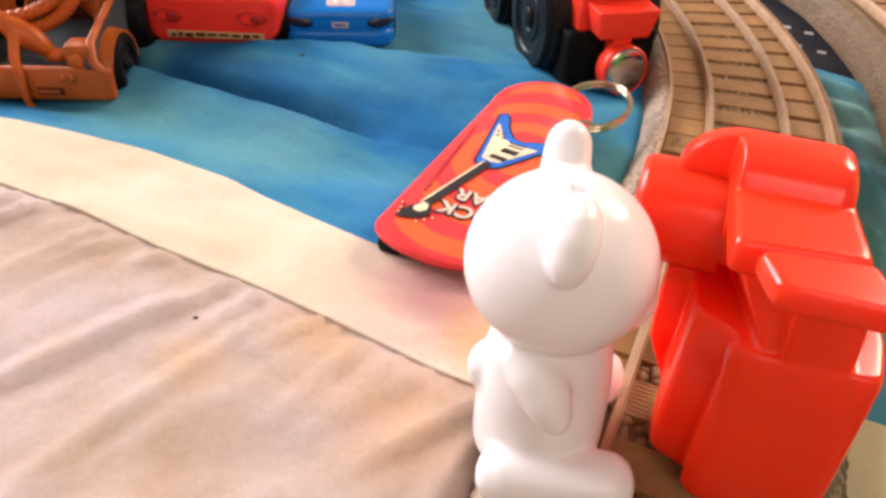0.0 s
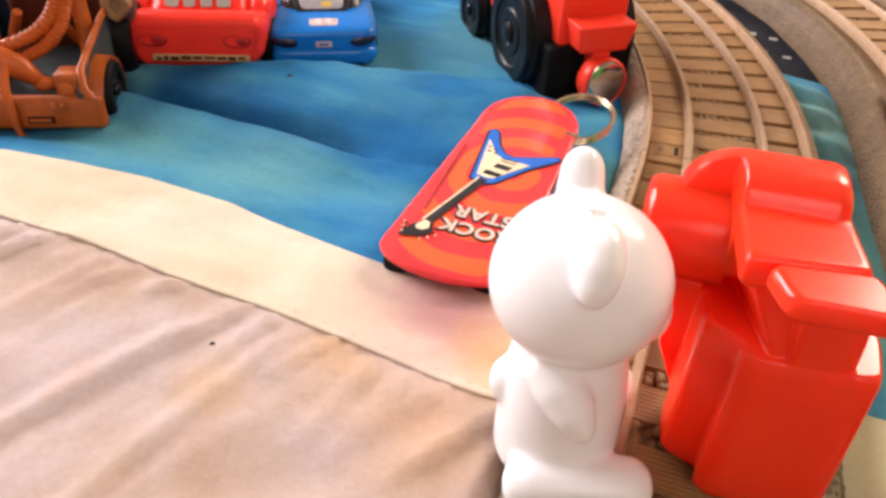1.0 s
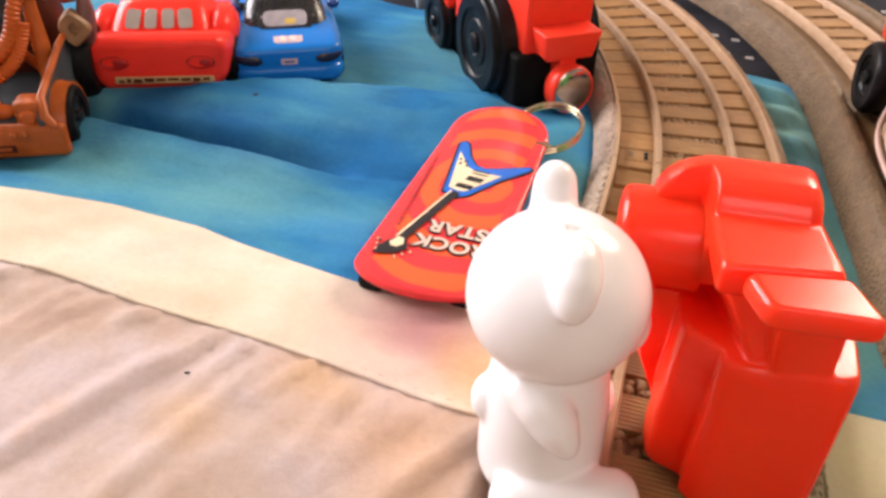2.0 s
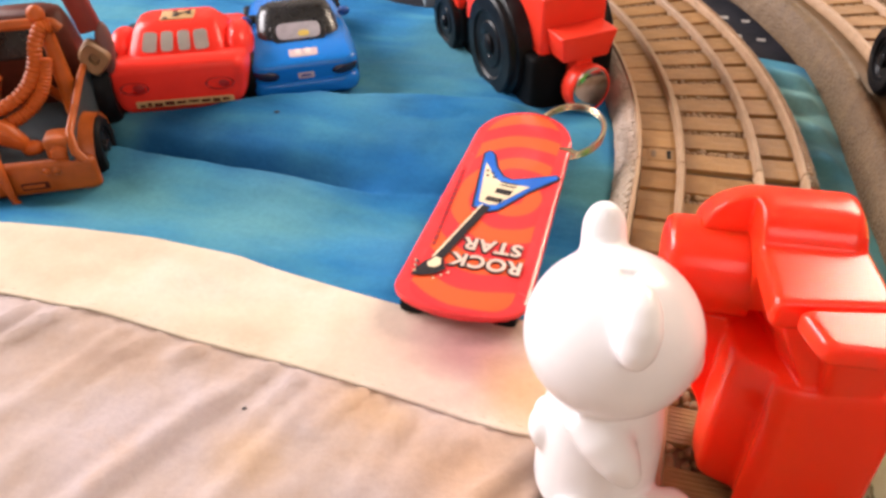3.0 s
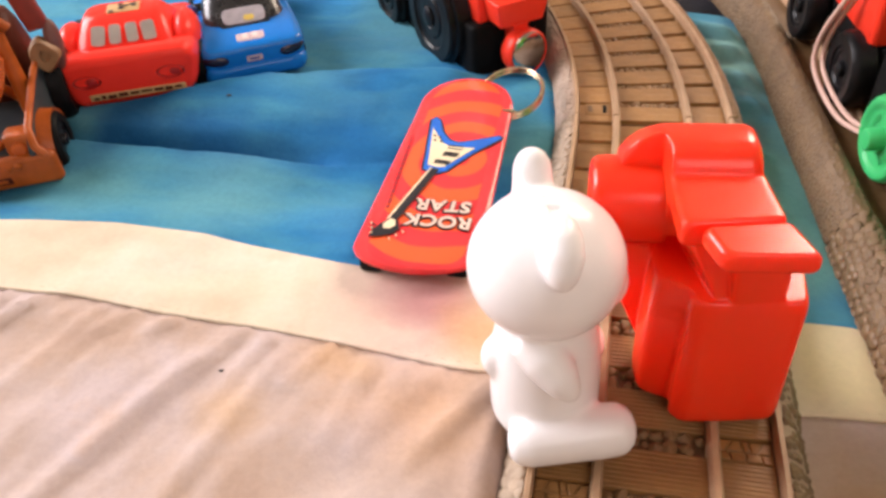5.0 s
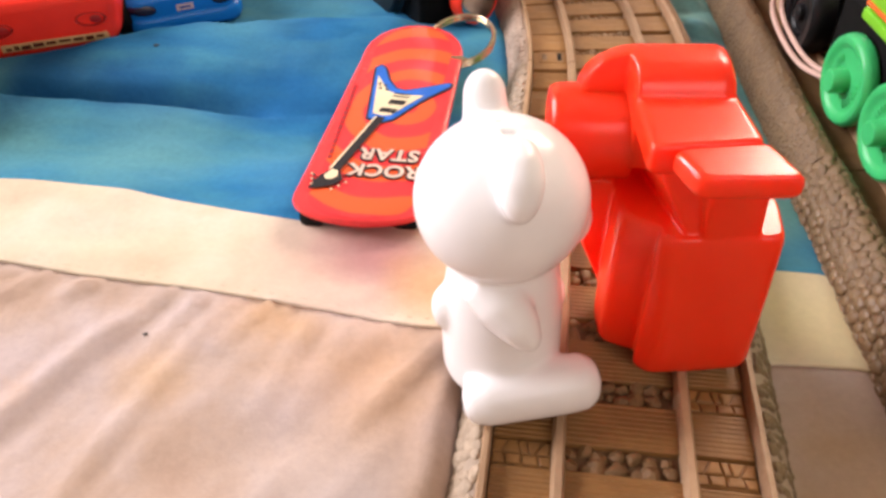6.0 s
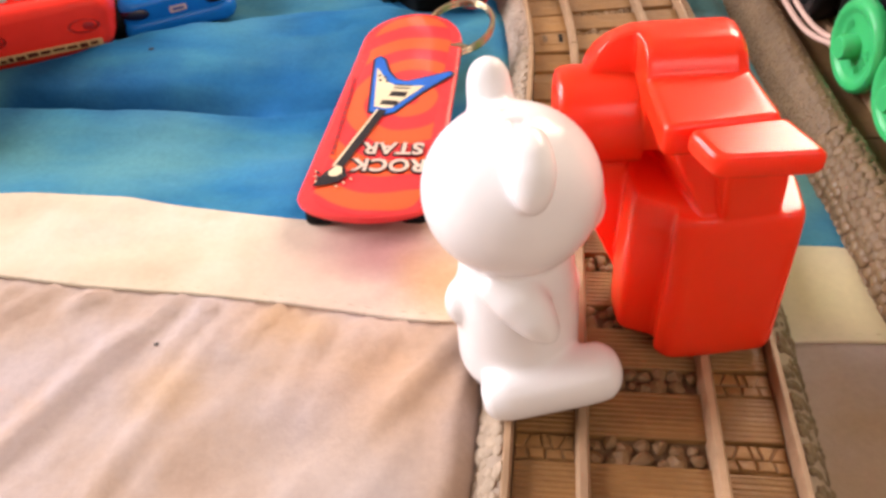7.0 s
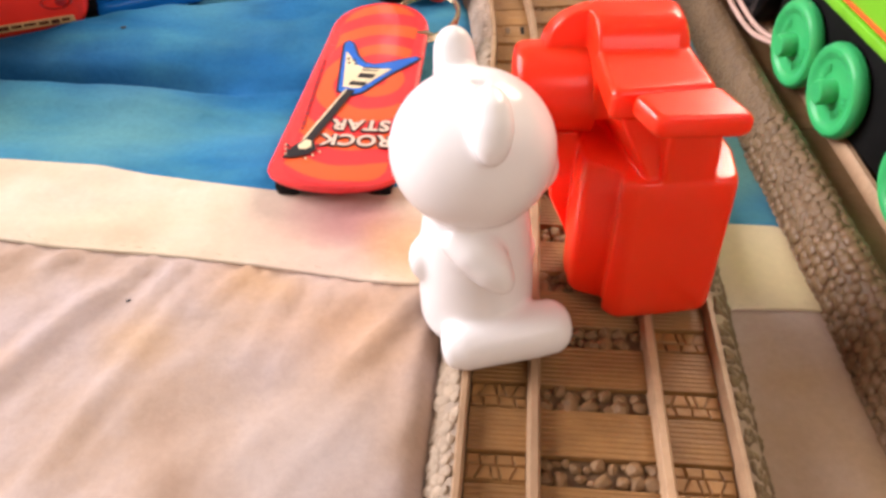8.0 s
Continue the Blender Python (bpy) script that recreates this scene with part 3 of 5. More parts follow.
# ---- toy train tracks ----
def sweep(bm, lay, s0, s1, profile, step=0.3, caps=True):
    count = max(2, int((s1 - s0) / step) + 1)
    rings = []
    for k in range(count):
        s = s0 + (s1 - s0) * k / (count - 1)
        rings.append([lay.at(s, d, z)[0] for d, z in profile])
    ring_faces(bm, rings, caps=(caps, caps))


def rib_mesh(name, half_wide, half_long, ribs, mat):
    """A ribbed plank, its ribs along x; top at z = 0."""
    prof = [(-half_long, -0.09)]
    for k in range(ribs):
        a, b = -half_long + 2 * half_long * k / ribs, -half_long + 2 * half_long * (k + 1) / ribs
        prof += [(a + 0.012, -0.012), (a + 0.022, 0.0), (b - 0.022, 0.0), (b - 0.012, -0.012)]
    prof.append((half_long, -0.09))
    bm = bm_new()
    ring_faces(bm, [[(x, y, z) for y, z in prof] for x in (-half_wide, half_wide)])
    return mesh_of(name, bm, mat, 25)


def stone_mesh(name, seed, mat, wild=0.45, fine=0.12):
    rnd = random.Random(seed)
    bm = bm_new()
    bmesh.ops.create_icosphere(bm, subdivisions=2, radius=1.0)
    off = Vector((rnd.random() * 9, rnd.random() * 9, rnd.random() * 9))
    for v in bm.verts:
        v.co *= 1 + wild * noise.noise(v.co * 1.1 + off) + fine * noise.noise(v.co * 3.0 + off)
    return mesh_of(name, bm, mat, 60)


def chip_mesh(name, seed, mat):
    """An angular chip of gravel: a ball with a few flats cut off."""
    rnd = random.Random(seed)
    bm = bm_new()
    bmesh.ops.create_icosphere(bm, subdivisions=2, radius=1.0)
    cuts = [(Vector((rnd.uniform(-1, 1), rnd.uniform(-1, 1), rnd.uniform(-0.1, 1.0))).normalized(), rnd.uniform(0.55, 0.8)) for k in range(7)]
    for v in bm.verts:
        for way, far in cuts:
            over = v.co.dot(way) - far
            if over > 0:
                v.co -= way * over
        v.co *= 1.15
    return mesh_of(name, bm, mat, 32)


def slant_mesh(name, a0, a1, b0, b1, y0, y1, mat):
    """A four-sided block of the side grooves between two slanting cuts: from a0 to a1 along y0 and from b0 to b1 along y1."""
    bm = bm_new()
    rows = []
    for z, f in ((-0.09, 0.0), (-0.018, 0.003), (0.0, 0.016)):
        rows.append([(a0 + f, y0 + f, z), (a1 - f, y0 + f, z), (b1 - f, y1 - f, z), (b0 + f, y1 - f, z)])
    ring_faces(bm, rows)
    return mesh_of(name, bm, mat, 30)


P_MID = rib_mesh("mid_plank", 0.69, 0.335, 9, M_SLEEPER)
P_MID_LONG = rib_mesh("mid_plank_long", 0.69, 0.305, 1, M_SLEEPER)
P_SIDE_LONG = rib_mesh("side_plank_long", 0.355, 0.368, 1, M_SLEEPER)
P_SIDE = rib_mesh("side_plank", 0.355, 0.315, 9, M_SLEEPER)
P_STONES = [chip_mesh("ballast_stone", k, M_STONE) for k in range(7)]
P_BANK = [stone_mesh("bank_stone", 10 + k, M_BANK_STONE) for k in range(5)]
P_OLIVE = [chip_mesh("olive_stone", 20 + k, M_OLIVE_STONE) for k in range(5)]
P_UMBER = [stone_mesh("umber_stone", 30 + k, M_UMBER_STONE, 0.3, 0.1) for k in range(5)]
SLANTS = [(-0.36, -0.34), (-0.25, -0.16), (-0.04, -0.08), (0.06, 0.02), (0.17, 0.25), (0.36, 0.36)]
SQUARES = [(-0.36, -0.36), (-0.19, -0.22), (0.0, 0.0), (0.22, 0.19), (0.36, 0.36)]
P_SLANT = [slant_mesh("slant_brick", a[0] + 0.006, b[0] - 0.006, a[1] + 0.006, b[1] - 0.006, y0, y1, M_SLEEPER) for cuts, y0, y1 in ((SLANTS, -0.165, 0.015), (SQUARES, 0.03, 0.165)) for a, b in zip(cuts, cuts[1:])]
P_FILL = rib_mesh("groove_fill", 0.36, 0.20, 1, M_SLEEPER)


def piece(name, data, parent, place, heading, z, size=(1, 1, 1), spin=0.0, tip=0.0):
    ob = new(name, data)
    ob.parent = parent
    ob.matrix_world = Matrix.Translation((place.x * CM, place.y * CM, z * CM)) @ Matrix.Rotation(-heading, 4, "Z") @ Matrix.Rotation(tip, 4, "Y") @ Matrix.Rotation(spin, 4, "Z") @ Matrix.Diagonal((*size, 1))
    return ob


def joined_stones(name, rows, meshes, parent, mat):
    """Stones too many to be picked apart, in one mesh."""
    verts, faces, base = [], [], 0
    for place, heading, z, size, spin, tip, which in rows:
        m = Matrix.Translation((place.x * CM, place.y * CM, z * CM)) @ Matrix.Rotation(-heading, 4, "Z") @ Matrix.Rotation(tip, 4, "Y") @ Matrix.Rotation(spin, 4, "Z") @ Matrix.Diagonal((*size, 1))
        src = meshes[which % len(meshes)]
        verts += [tuple(m @ v.co) for v in src.vertices]
        faces += [tuple(i + base for i in p.vertices) for p in src.polygons]
        base += len(src.vertices)
    data = bpy.data.meshes.new(name)
    data.from_pydata(verts, [], faces)
    data.materials.append(mat)
    data.shade_smooth()
    ob = new(name, data)
    ob.parent = parent
    return tagged(ob, kind="stuff")


BROAD = [(1.45, -0.1), (1.47, 0.13), (1.54, 0.20), (1.68, 0.21), (1.82, 0.12), (1.98, -0.17), (2.13, -0.70)]


COVER = BROAD[1:]
ARC = [0.0]
for (d0, h0), (d1, h1) in zip(COVER, COVER[1:]):
    ARC.append(ARC[-1] + math.hypot(d1 - d0, h1 - h0))


def bank_at(f):
    """Offset, height and lean of the broad bank's skin, f of the way down it."""
    u = f * ARC[-1]
    d, z = float(np.interp(u, ARC, [c[0] for c in COVER])), float(np.interp(u, ARC, [c[1] for c in COVER]))
    d2, z2 = float(np.interp(u + 0.05, ARC, [c[0] for c in COVER])), float(np.interp(u + 0.05, ARC, [c[1] for c in COVER]))
    return d, z, math.atan2(z - z2, max(1e-4, d2 - d)) if u < ARC[-1] - 0.06 else 1.3


def bank_profile(side, broad):
    if broad:
        return [(side * d, z) for d, z in BROAD + [(1.45, -0.7)]]
    inner = EDGE + 0.05
    pts = [(inner, 0.12), (inner + 0.10, 0.09), (inner + 0.24, -0.04), (inner + 0.38, -0.36), (inner + 0.50, -0.70), (inner, -0.70)]
    return [(side * d, z) for d, z in pts]


def track(lay, s0, s1, label, coarse, pieces, smooth_right=False, seed=1, sunk=0.22, plain=False):
    """One moulded track piece from s0 to s1. coarse: big bank stones; pieces: the stretch whose stones stand singly."""
    rnd = random.Random(seed)
    root = thing("train_track", 0, 0, 0, 0, label, "toy track", "brown toy train tracks")
    bm = bm_new()
    sweep(bm, lay, s0, s1, [(-EDGE, -0.1), (EDGE, -0.1), (EDGE, -0.7), (-EDGE, -0.7)])
    part("roadbed", bm, M_GROOVE if plain else M_ROADBED, root, smooth=30)
    for d, w, h in ((-RAIL, 0.085, 0.17), (RAIL, 0.085, 0.17)) + (() if plain else ((-EDGE, 0.06, 0.19), (EDGE, 0.06, 0.19))):
        bm = bm_new()
        sweep(bm, lay, s0, s1, [(d - w, -0.1), (d + w, -0.1), (d + w * 0.9, h - 0.05), (d + w * 0.5, h), (d - w * 0.5, h), (d - w * 0.9, h - 0.05)])
        part("rail" if abs(d) < 1 else "edge_rail", bm, M_RAIL, root, smooth=35)
    for side in (-1, 1):
        bm = bm_new()
        sweep(bm, lay, s0, s1, bank_profile(side, plain))
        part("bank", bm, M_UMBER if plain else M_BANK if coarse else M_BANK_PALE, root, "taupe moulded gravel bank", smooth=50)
    period = PERIOD if coarse else FINE_PERIOD
    shift = 0.33 if lay is LAY2 else 0.42 if coarse else 0.475
    k0, k1 = int(math.ceil((s0 + 0.30 - shift) / period)), int(math.floor((s1 - 0.30 - shift) / period))
    loose = []
    for k in range(k0, k1 + 1):
        s = k * period + shift
        mid, flank = (P_MID, P_SIDE) if coarse else (P_MID_LONG, P_SIDE_LONG)
        for d, data in ((0, mid),) if plain else ((0, mid), (-1.195, flank), (1.195, flank)):
            place, a = lay.at(s + rnd.uniform(-0.015, 0.015), d)
            piece("sleeper", data, root, place, a, rnd.uniform(-0.012, 0.006))
        # the stones between two sleepers
        gap = s + period / 2
        if gap > s1 - 0.2:
            continue
        near = pieces[0] <= gap <= pieces[1]
        for row in (-0.09, 0.09) if coarse else (-0.04, 0.05):
            d = -0.62
            while d < 0.64:
                r = rnd.choice((rnd.uniform(0.05, 0.075), rnd.uniform(0.08, 0.12))) if coarse else rnd.uniform(0.055, 0.085)
                place, a = lay.at(gap + row + rnd.uniform(-0.035, 0.035), d)
                args = (place, a, rnd.uniform(-0.075, -0.045) if coarse else rnd.uniform(-0.085, -0.05), (r, r * rnd.uniform(0.75, 1.35), r * 0.7), rnd.uniform(0, 6), 0.0)
                if near:
                    piece("stone", rnd.choice(P_STONES), root, *args)
                else:
                    loose.append((*args, rnd.randrange(5)))
                d += 2.05 * r
        for side in (-1, 1) if coarse and not plain else ():
            flip = rnd.choice((0.0, math.pi))
            place, a = lay.at(gap, side * 1.195)
            piece("groove_floor", P_FILL, root, place, a, -0.062)
            for data in P_SLANT:
                place, a = lay.at(gap + rnd.uniform(-0.006, 0.006), side * 1.195)
                if near:
                    piece("brick", data, root, place, a, rnd.uniform(-0.034, -0.02), (1, 1, 1), flip)
    joined_stones("ballast", loose, P_STONES, root, M_STONE)
    # bank stones: packed courses on the cobbled bank, loose gravel on the other
    many, dark = [], []
    for side in (-1, 1):
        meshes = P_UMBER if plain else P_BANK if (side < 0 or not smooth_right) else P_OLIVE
        step = (0.185 if coarse else 0.10) if plain else (0.15 if coarse else 0.11)
        rows = (7 if coarse else 12) if plain else (6 if coarse else 5)
        s, course = s0 + 0.1, 0
        while s < s1 - 0.08:
            course += 1
            for depth in range(rows):
                if plain:
                    loose_by = 0.22 if coarse else 0.5
                    f = min(0.97, max(0.02, (depth + 0.4 + rnd.uniform(-loose_by, loose_by)) / rows))
                    d, z, lean = bank_at(f)
                    r = rnd.uniform(0.095, 0.13) if coarse else rnd.uniform(0.040, 0.060)
                    along = s + (0.5 * step if depth % 2 else 0) + rnd.uniform(-0.04, 0.04)
                    size, spin = (r * 0.95, r * rnd.uniform(0.95, 1.15), r * (0.5 if coarse else 0.42)), rnd.uniform(-0.7, 0.7)
                    deep = r * (0.12 if coarse else 0.22)
                else:
                    r = rnd.choice((rnd.uniform(0.045, 0.07), rnd.uniform(0.07, 0.105))) if coarse else rnd.uniform(0.028, 0.045)
                    f = (depth + rnd.uniform(0.1, 0.9)) / rows
                    d = EDGE + 0.09 + f * 0.42
                    z = float(np.interp(d - EDGE - 0.05, (0, 0.10, 0.24, 0.38, 0.50), (0.14, 0.11, -0.04, -0.36, -0.70)))
                    along = s + rnd.uniform(-0.08, 0.08)
                    size, spin = (r, r * rnd.uniform(0.9, 1.4), r * 0.6), rnd.uniform(0, 6.3)
                    lean, deep = 0.9, r * (sunk if coarse else 0.38)
                place, a = lay.at(along, side * d)
                args = (place, a, z - deep, size, spin, side * lean)
                if coarse and pieces[0] <= s <= pieces[1] and (side > 0 or z > -0.25) and not (plain and side > 0):
                    piece("bank_stone", rnd.choice(meshes), root, *args)
                else:
                    (dark if side > 0 and smooth_right else many).append((*args, rnd.randrange(5)))
            s += step
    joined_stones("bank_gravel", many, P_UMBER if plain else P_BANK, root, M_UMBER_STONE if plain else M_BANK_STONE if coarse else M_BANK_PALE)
    if not coarse and not plain:
        # fine teeth along the outer edge
        bm = bm_new()
        s = s0 + 0.1
        while s < min(s1, 16):
            mm, a = lay.at(s, EDGE + 0.10, 0.05)
            block(bm, -0.06, 0.06, -0.035, 0.035, -0.12, 0.13, 0.015, 1, Matrix.Translation(mm) @ Matrix.Rotation(-a, 4, "Z"))
            s += 0.135
        part("edge_teeth", bm, M_RAIL, root, kind="stuff")
    if dark:
        joined_stones("olive_gravel", dark, P_OLIVE, root, M_OLIVE_STONE)
    return root


track(LAY1, -14.5, JOINT - 0.02, "straight brown moulded toy train track with gravel banks, on the quilt", True, (-10.05, -7.15), True, 3, 0.42)
far_track = track(LAY1, JOINT + 0.02, 27, "curved brown moulded toy train track, joined to the straight piece", False, (99, 100), False, 4)
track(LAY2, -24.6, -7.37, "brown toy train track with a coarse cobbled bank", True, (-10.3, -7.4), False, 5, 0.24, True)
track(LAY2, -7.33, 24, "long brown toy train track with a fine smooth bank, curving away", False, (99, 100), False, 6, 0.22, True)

# connector holes at the joint: raised black and brown blocks for their shaded insides
place, a = LAY1.at(1.45, -1.1)
for dx, dy, w, h, mat, nm in ((0.1, 0.0, 0.045, 0.17, M_SHADOW_BLACK, "connector_hole"), (-0.22, 0, 0.05, 0.13, M_ROADBED, "connector_hole"), (0.0, 0.0, 0.33, 0.24, M_SLEEPER, "connector_plate")):
    bm = bm_new()
    z1 = 0.012 if nm == "connector_hole" else 0.005
    block(bm, place.x + dx - w, place.x + dx + w, place.y + dy - h, place.y + dy + h, -0.09, z1, 0.012, 2)
    part(nm, bm, mat, far_track, "black block for the shaded connector slot" if mat == M_SHADOW_BLACK else "")


# ---- the white bear figurine: one plain mesh ----
def bear_figurine():
    bm = bm_new()
    turn = pose(0, 0, 0, 0, 0, 13)
    f, n = Vector((0.974, 0.225, 0)), Vector((-0.225, 0.974, 0))
    c = Vector((-1.0, 1.13, 0))

    def spot(along, across, z):
        p = c + f * along + n * across
        return (p.x, p.y, z)

    hf, hn = Vector((0.985, 0.17, 0)), Vector((-0.17, 0.985, 0))

    def top(along, across, z):
        p = c + hf * along + hn * across
        return (p.x, p.y, z)

    ball(bm, top(0.01, 0, 2.88), 0.96, 0.96, 0.91, 32, turn)
    ball(bm, top(0.65, -0.04, 2.64), 0.36, 0.46, 0.34, 24, turn)
    for side in (-1, 1):
        # ears and feet
        if side > 0:
            rod(bm, [top(-0.06, 0.50, 3.15), top(-0.06, 0.66, 3.42), top(-0.06, 0.78, 3.64), top(-0.06, 0.82, 3.80), top(-0.06, 0.83, 3.91), top(-0.06, 0.83, 3.97)], [0.24, 0.26, 0.25, 0.23, 0.16, 0.06], 16)
        else:
            rod(bm, [top(0.08, -0.30, 3.80), top(0.08, -0.44, 3.80), top(0.07, -0.62, 3.73), top(0.05, -0.77, 3.62), top(0.03, -0.88, 3.48), top(0.01, -0.93, 3.37), top(0.0, -0.94, 3.31)], [0.08, 0.19, 0.235, 0.24, 0.20, 0.13, 0.05], 16)
        rod(bm, [spot(-0.58, side * 0.80, 0.42), spot(-0.52, side * 0.81, 0.43), spot(-0.32, side * 0.80, 0.44), spot(0.62, side * 0.80, 0.48), spot(0.92, side * 0.79, 0.48), spot(1.06, side * 0.79, 0.48), spot(1.13, side * 0.79, 0.48)],
            [0.15, 0.26, 0.34, 0.37, 0.36, 0.26, 0.09], 18)
    # near arm lying on the body, and the other one folded in front
    rod(bm, [spot(-0.26, -0.42, 2.06), spot(-0.10, -0.66, 1.90), spot(0.06, -0.85, 1.72), spot(0.16, -0.95, 1.56), spot(0.20, -0.98, 1.47)], [0.30, 0.31, 0.25, 0.16, 0.07], 16)
    rod(bm, [spot(-0.2, 0.42, 1.95), spot(-0.05, 0.62, 1.75), spot(0.05, 0.72, 1.55)], [0.2, 0.22, 0.12], 14)
    ball(bm, (-1.58, 1.02, 1.27), 0.23, 0.26, 0.34, 20)
    lathe(bm, [(0.02, 0.13), (0.70, 0.14), (0.80, 0.25), (0.80, 0.6), (0.79, 0.95), (0.77, 1.35), (0.72, 1.75), (0.66, 2.1), (0.58, 2.4)], 32, Matrix.Translation(spot(0.06, 0, 0)) @ turn, 0.94, 1.0)
    ob = new("bear_figurine", fused("bear_figurine", bm, M_WHITE, 0.028, 34, [((-0.93, 1.02, 3.78), (0.10, 0.085, 0.3), (0.0, 0.0, -0.035)), ((-1.02, 1.26, 3.78), (0.07, 0.045, 0.3), (0.0, 0.0, -0.03))]))
    return tagged(ob, "glossy white plastic bear figurine standing on the track", "figurine")


bear_figurine()


# ---- the red plastic toy ----
def rounded_poly(pts, r, n=4):
    """Points round a polygon with its corners rounded by r (one, or one for each corner)."""
    m = [Vector(p) for p in pts]
    radii = r if isinstance(r, (list, tuple)) else [r] * len(m)
    out = []
    for k, p in enumerate(m):
        u, v = m[k - 1] - p, m[(k + 1) % len(m)] - p
        rr = min(radii[k], u.length * 0.45, v.length * 0.45)
        p0, p2 = p + u.normalized() * rr, p + v.normalized() * rr
        for j in range(n + 1):
            t = j / n
            out.append(p0 * (1 - t) ** 2 + p * 2 * t * (1 - t) + p2 * t * t)
    return out


def cushion(bm, pts, z0, z1, r, corner, o=None):
    """A slab over a polygon, its rims rounded by r and its corners by corner."""
    mid = sum((Vector(p) for p in pts), Vector((0, 0))) / len(pts)
    reach = sum((Vector(p) - mid).length for p in pts) / len(pts)
    rings = []
    for k in range(6):
        a = radians(90 * k / 5)
        rings.append((z0 + r * (1 - math.cos(a)), 1 - r * (1 - math.sin(a)) / reach))
    for k in range(6):
        a = radians(90 * k / 5)
        rings.append((z1 - r * (1 - math.sin(a)), 1 - r * (1 - math.cos(a)) / reach))
    rings.append((z1, 1 - 1.25 * r / reach))
    o = o or Matrix.Identity(4)
    ring_faces(bm, [[o @ Vector((*(mid + (p - mid) * f), z)) for p in rounded_poly(pts, corner)] for z, f in rings])


def red_toy():
    root = thing("toy_dispenser", 1.4, 1.8, 0.2, 0, "glossy red plastic toy with round drum and paddle on the track", "toy")
    o = Matrix.Translation((-1.4, -1.8, -0.2))
    mid = Vector((1.3, 1.8))

    def base_ring(z, scale):
        """The base's outline: a front rim, a sunken side panel and plain back and right sides."""
        sunk = 1.0 - 0.75 * smoothstep(1.75, 2.2, z)
        lean = 0.06 * z / 2.4
        pts = [(0.90 + lean, 0.90 + 1.4 * lean), (1.5, 0.95 + lean), (2.22 - lean, 1.06), (2.24, 1.7), (2.12, 2.5), (1.2, 2.75), (0.45, 2.5), (0.32, 1.9), (0.36, 1.46),
               (0.66 + 0.10 * sunk, 1.24 + 0.07 * sunk), (0.76 + 0.05 * sunk, 1.17 + 0.05 * sunk), (0.74, 1.08)]
        return [mid + (p - mid) * scale for p in rounded_poly(pts, [0.14, 0.1, 0.16, 0.1, 0.1, 0.1, 0.1, 0.1, 0.12, 0.05, 0.05, 0.08])]

    bm = bm_new()
    rings = []
    for z, sc in ((0.17, 0.92), (0.20, 0.965), (0.27, 0.99), (0.40, 1.0), (0.9, 1.0), (1.5, 0.995), (1.75, 0.99), (1.95, 0.99), (2.1, 0.985), (2.28, 0.98), (2.37, 0.965), (2.42, 0.93)):
        rings.append([o @ Vector((p.x, p.y, z)) for p in base_ring(z, sc)])
    ring_faces(bm, rings)
    # neck: it widens upwards to the shelf, its front corner slanting
    levels = [(2.3, [(1.10, 1.10), (1.85, 1.22), (1.86, 2.4), (0.72, 2.4)]), (2.6, [(0.96, 1.09), (1.76, 1.22), (1.78, 2.4), (0.62, 2.4)]), (3.1, [(0.70, 1.09), (1.64, 1.22), (1.66, 2.4), (0.52, 2.4)]), (3.5, [(0.54, 1.10), (1.58, 1.22), (1.56, 2.4), (0.48, 2.4)])]
    ring_faces(bm, [[o @ Vector((p.x, p.y, z)) for p in rounded_poly(pts, 0.06)] for z, pts in levels])
    # shelf and the stem under the paddle
    cushion(bm, [(0.47, 1.00), (1.63, 1.15), (1.53, 2.1), (0.42, 2.1)], 3.28, 3.65, 0.10, 0.10, o)
    levels = [(2.3, [(1.24, 1.06), (1.88, 1.14), (1.86, 1.5), (1.22, 1.46)]), (2.9, [(1.14, 0.90), (1.78, 0.98), (1.76, 1.3), (1.10, 1.26)]), (3.5, [(1.06, 0.72), (1.66, 0.80), (1.62, 1.06), (1.02, 1.02)])]
    ring_faces(bm, [[o @ Vector((p.x, p.y, z)) for p in rounded_poly(pts, 0.06)] for z, pts in levels])
    # arched top, falling away in a round shoulder over the drum
    rings = []
    for x, top in ((-0.11, 3.42), (-0.09, 3.54), (-0.02, 3.69), (0.09, 3.81), (0.22, 3.885), (0.34, 3.92), (0.39, 3.93), (0.45, 3.935), (0.52, 3.94), (1.36, 3.94), (1.44, 3.91), (1.50, 3.82)):
        ring = []
        low = 2.75
        for k in range(25):
            a = math.pi * k / 24
            cy, sz = math.cos(a), math.sin(a)
            grow = 1.0 if 0.3 < x < 1.4 else 0.95
            front = 0.55 - 0.50 * (1 - smoothstep(0.39, 0.45, x))
            ring.append(o @ Vector((x, 2.40 + (front if cy < 0 else 0.55) * grow * math.copysign(abs(cy) ** 0.75, cy), 3.2 + (top - 3.2) * sz ** 0.75)))
        ring += [o @ Vector((x, 2.40 - front, low)), o @ Vector((x, 2.95, low))]
        rings.append(ring)
    ring_faces(bm, rings)
    # fin behind the side panel
    rings = []
    for z, x in ((0.45, 0.40), (0.8, 0.34), (1.45, 0.06), (1.7, 0.05), (2.5, 0.04)):
        rings.append([o @ Vector(p) for p in ((x, 1.98, z), (x + 0.30, 1.95, z), (x + 0.5, 2.4, z), (x, 2.4, z))])
    ring_faces(bm, rings)
    ob = new("body", fused("body", bm, M_RED, 0.022, 5))
    ob.parent = root
    tagged(ob, "moulded boxy base, slanting neck and arched top")
    # drum on its side
    bm = bm_new()
    m = o @ Matrix.Translation((0, 2.42, 2.90)) @ Matrix.Rotation(math.pi / 2, 4, "Y")
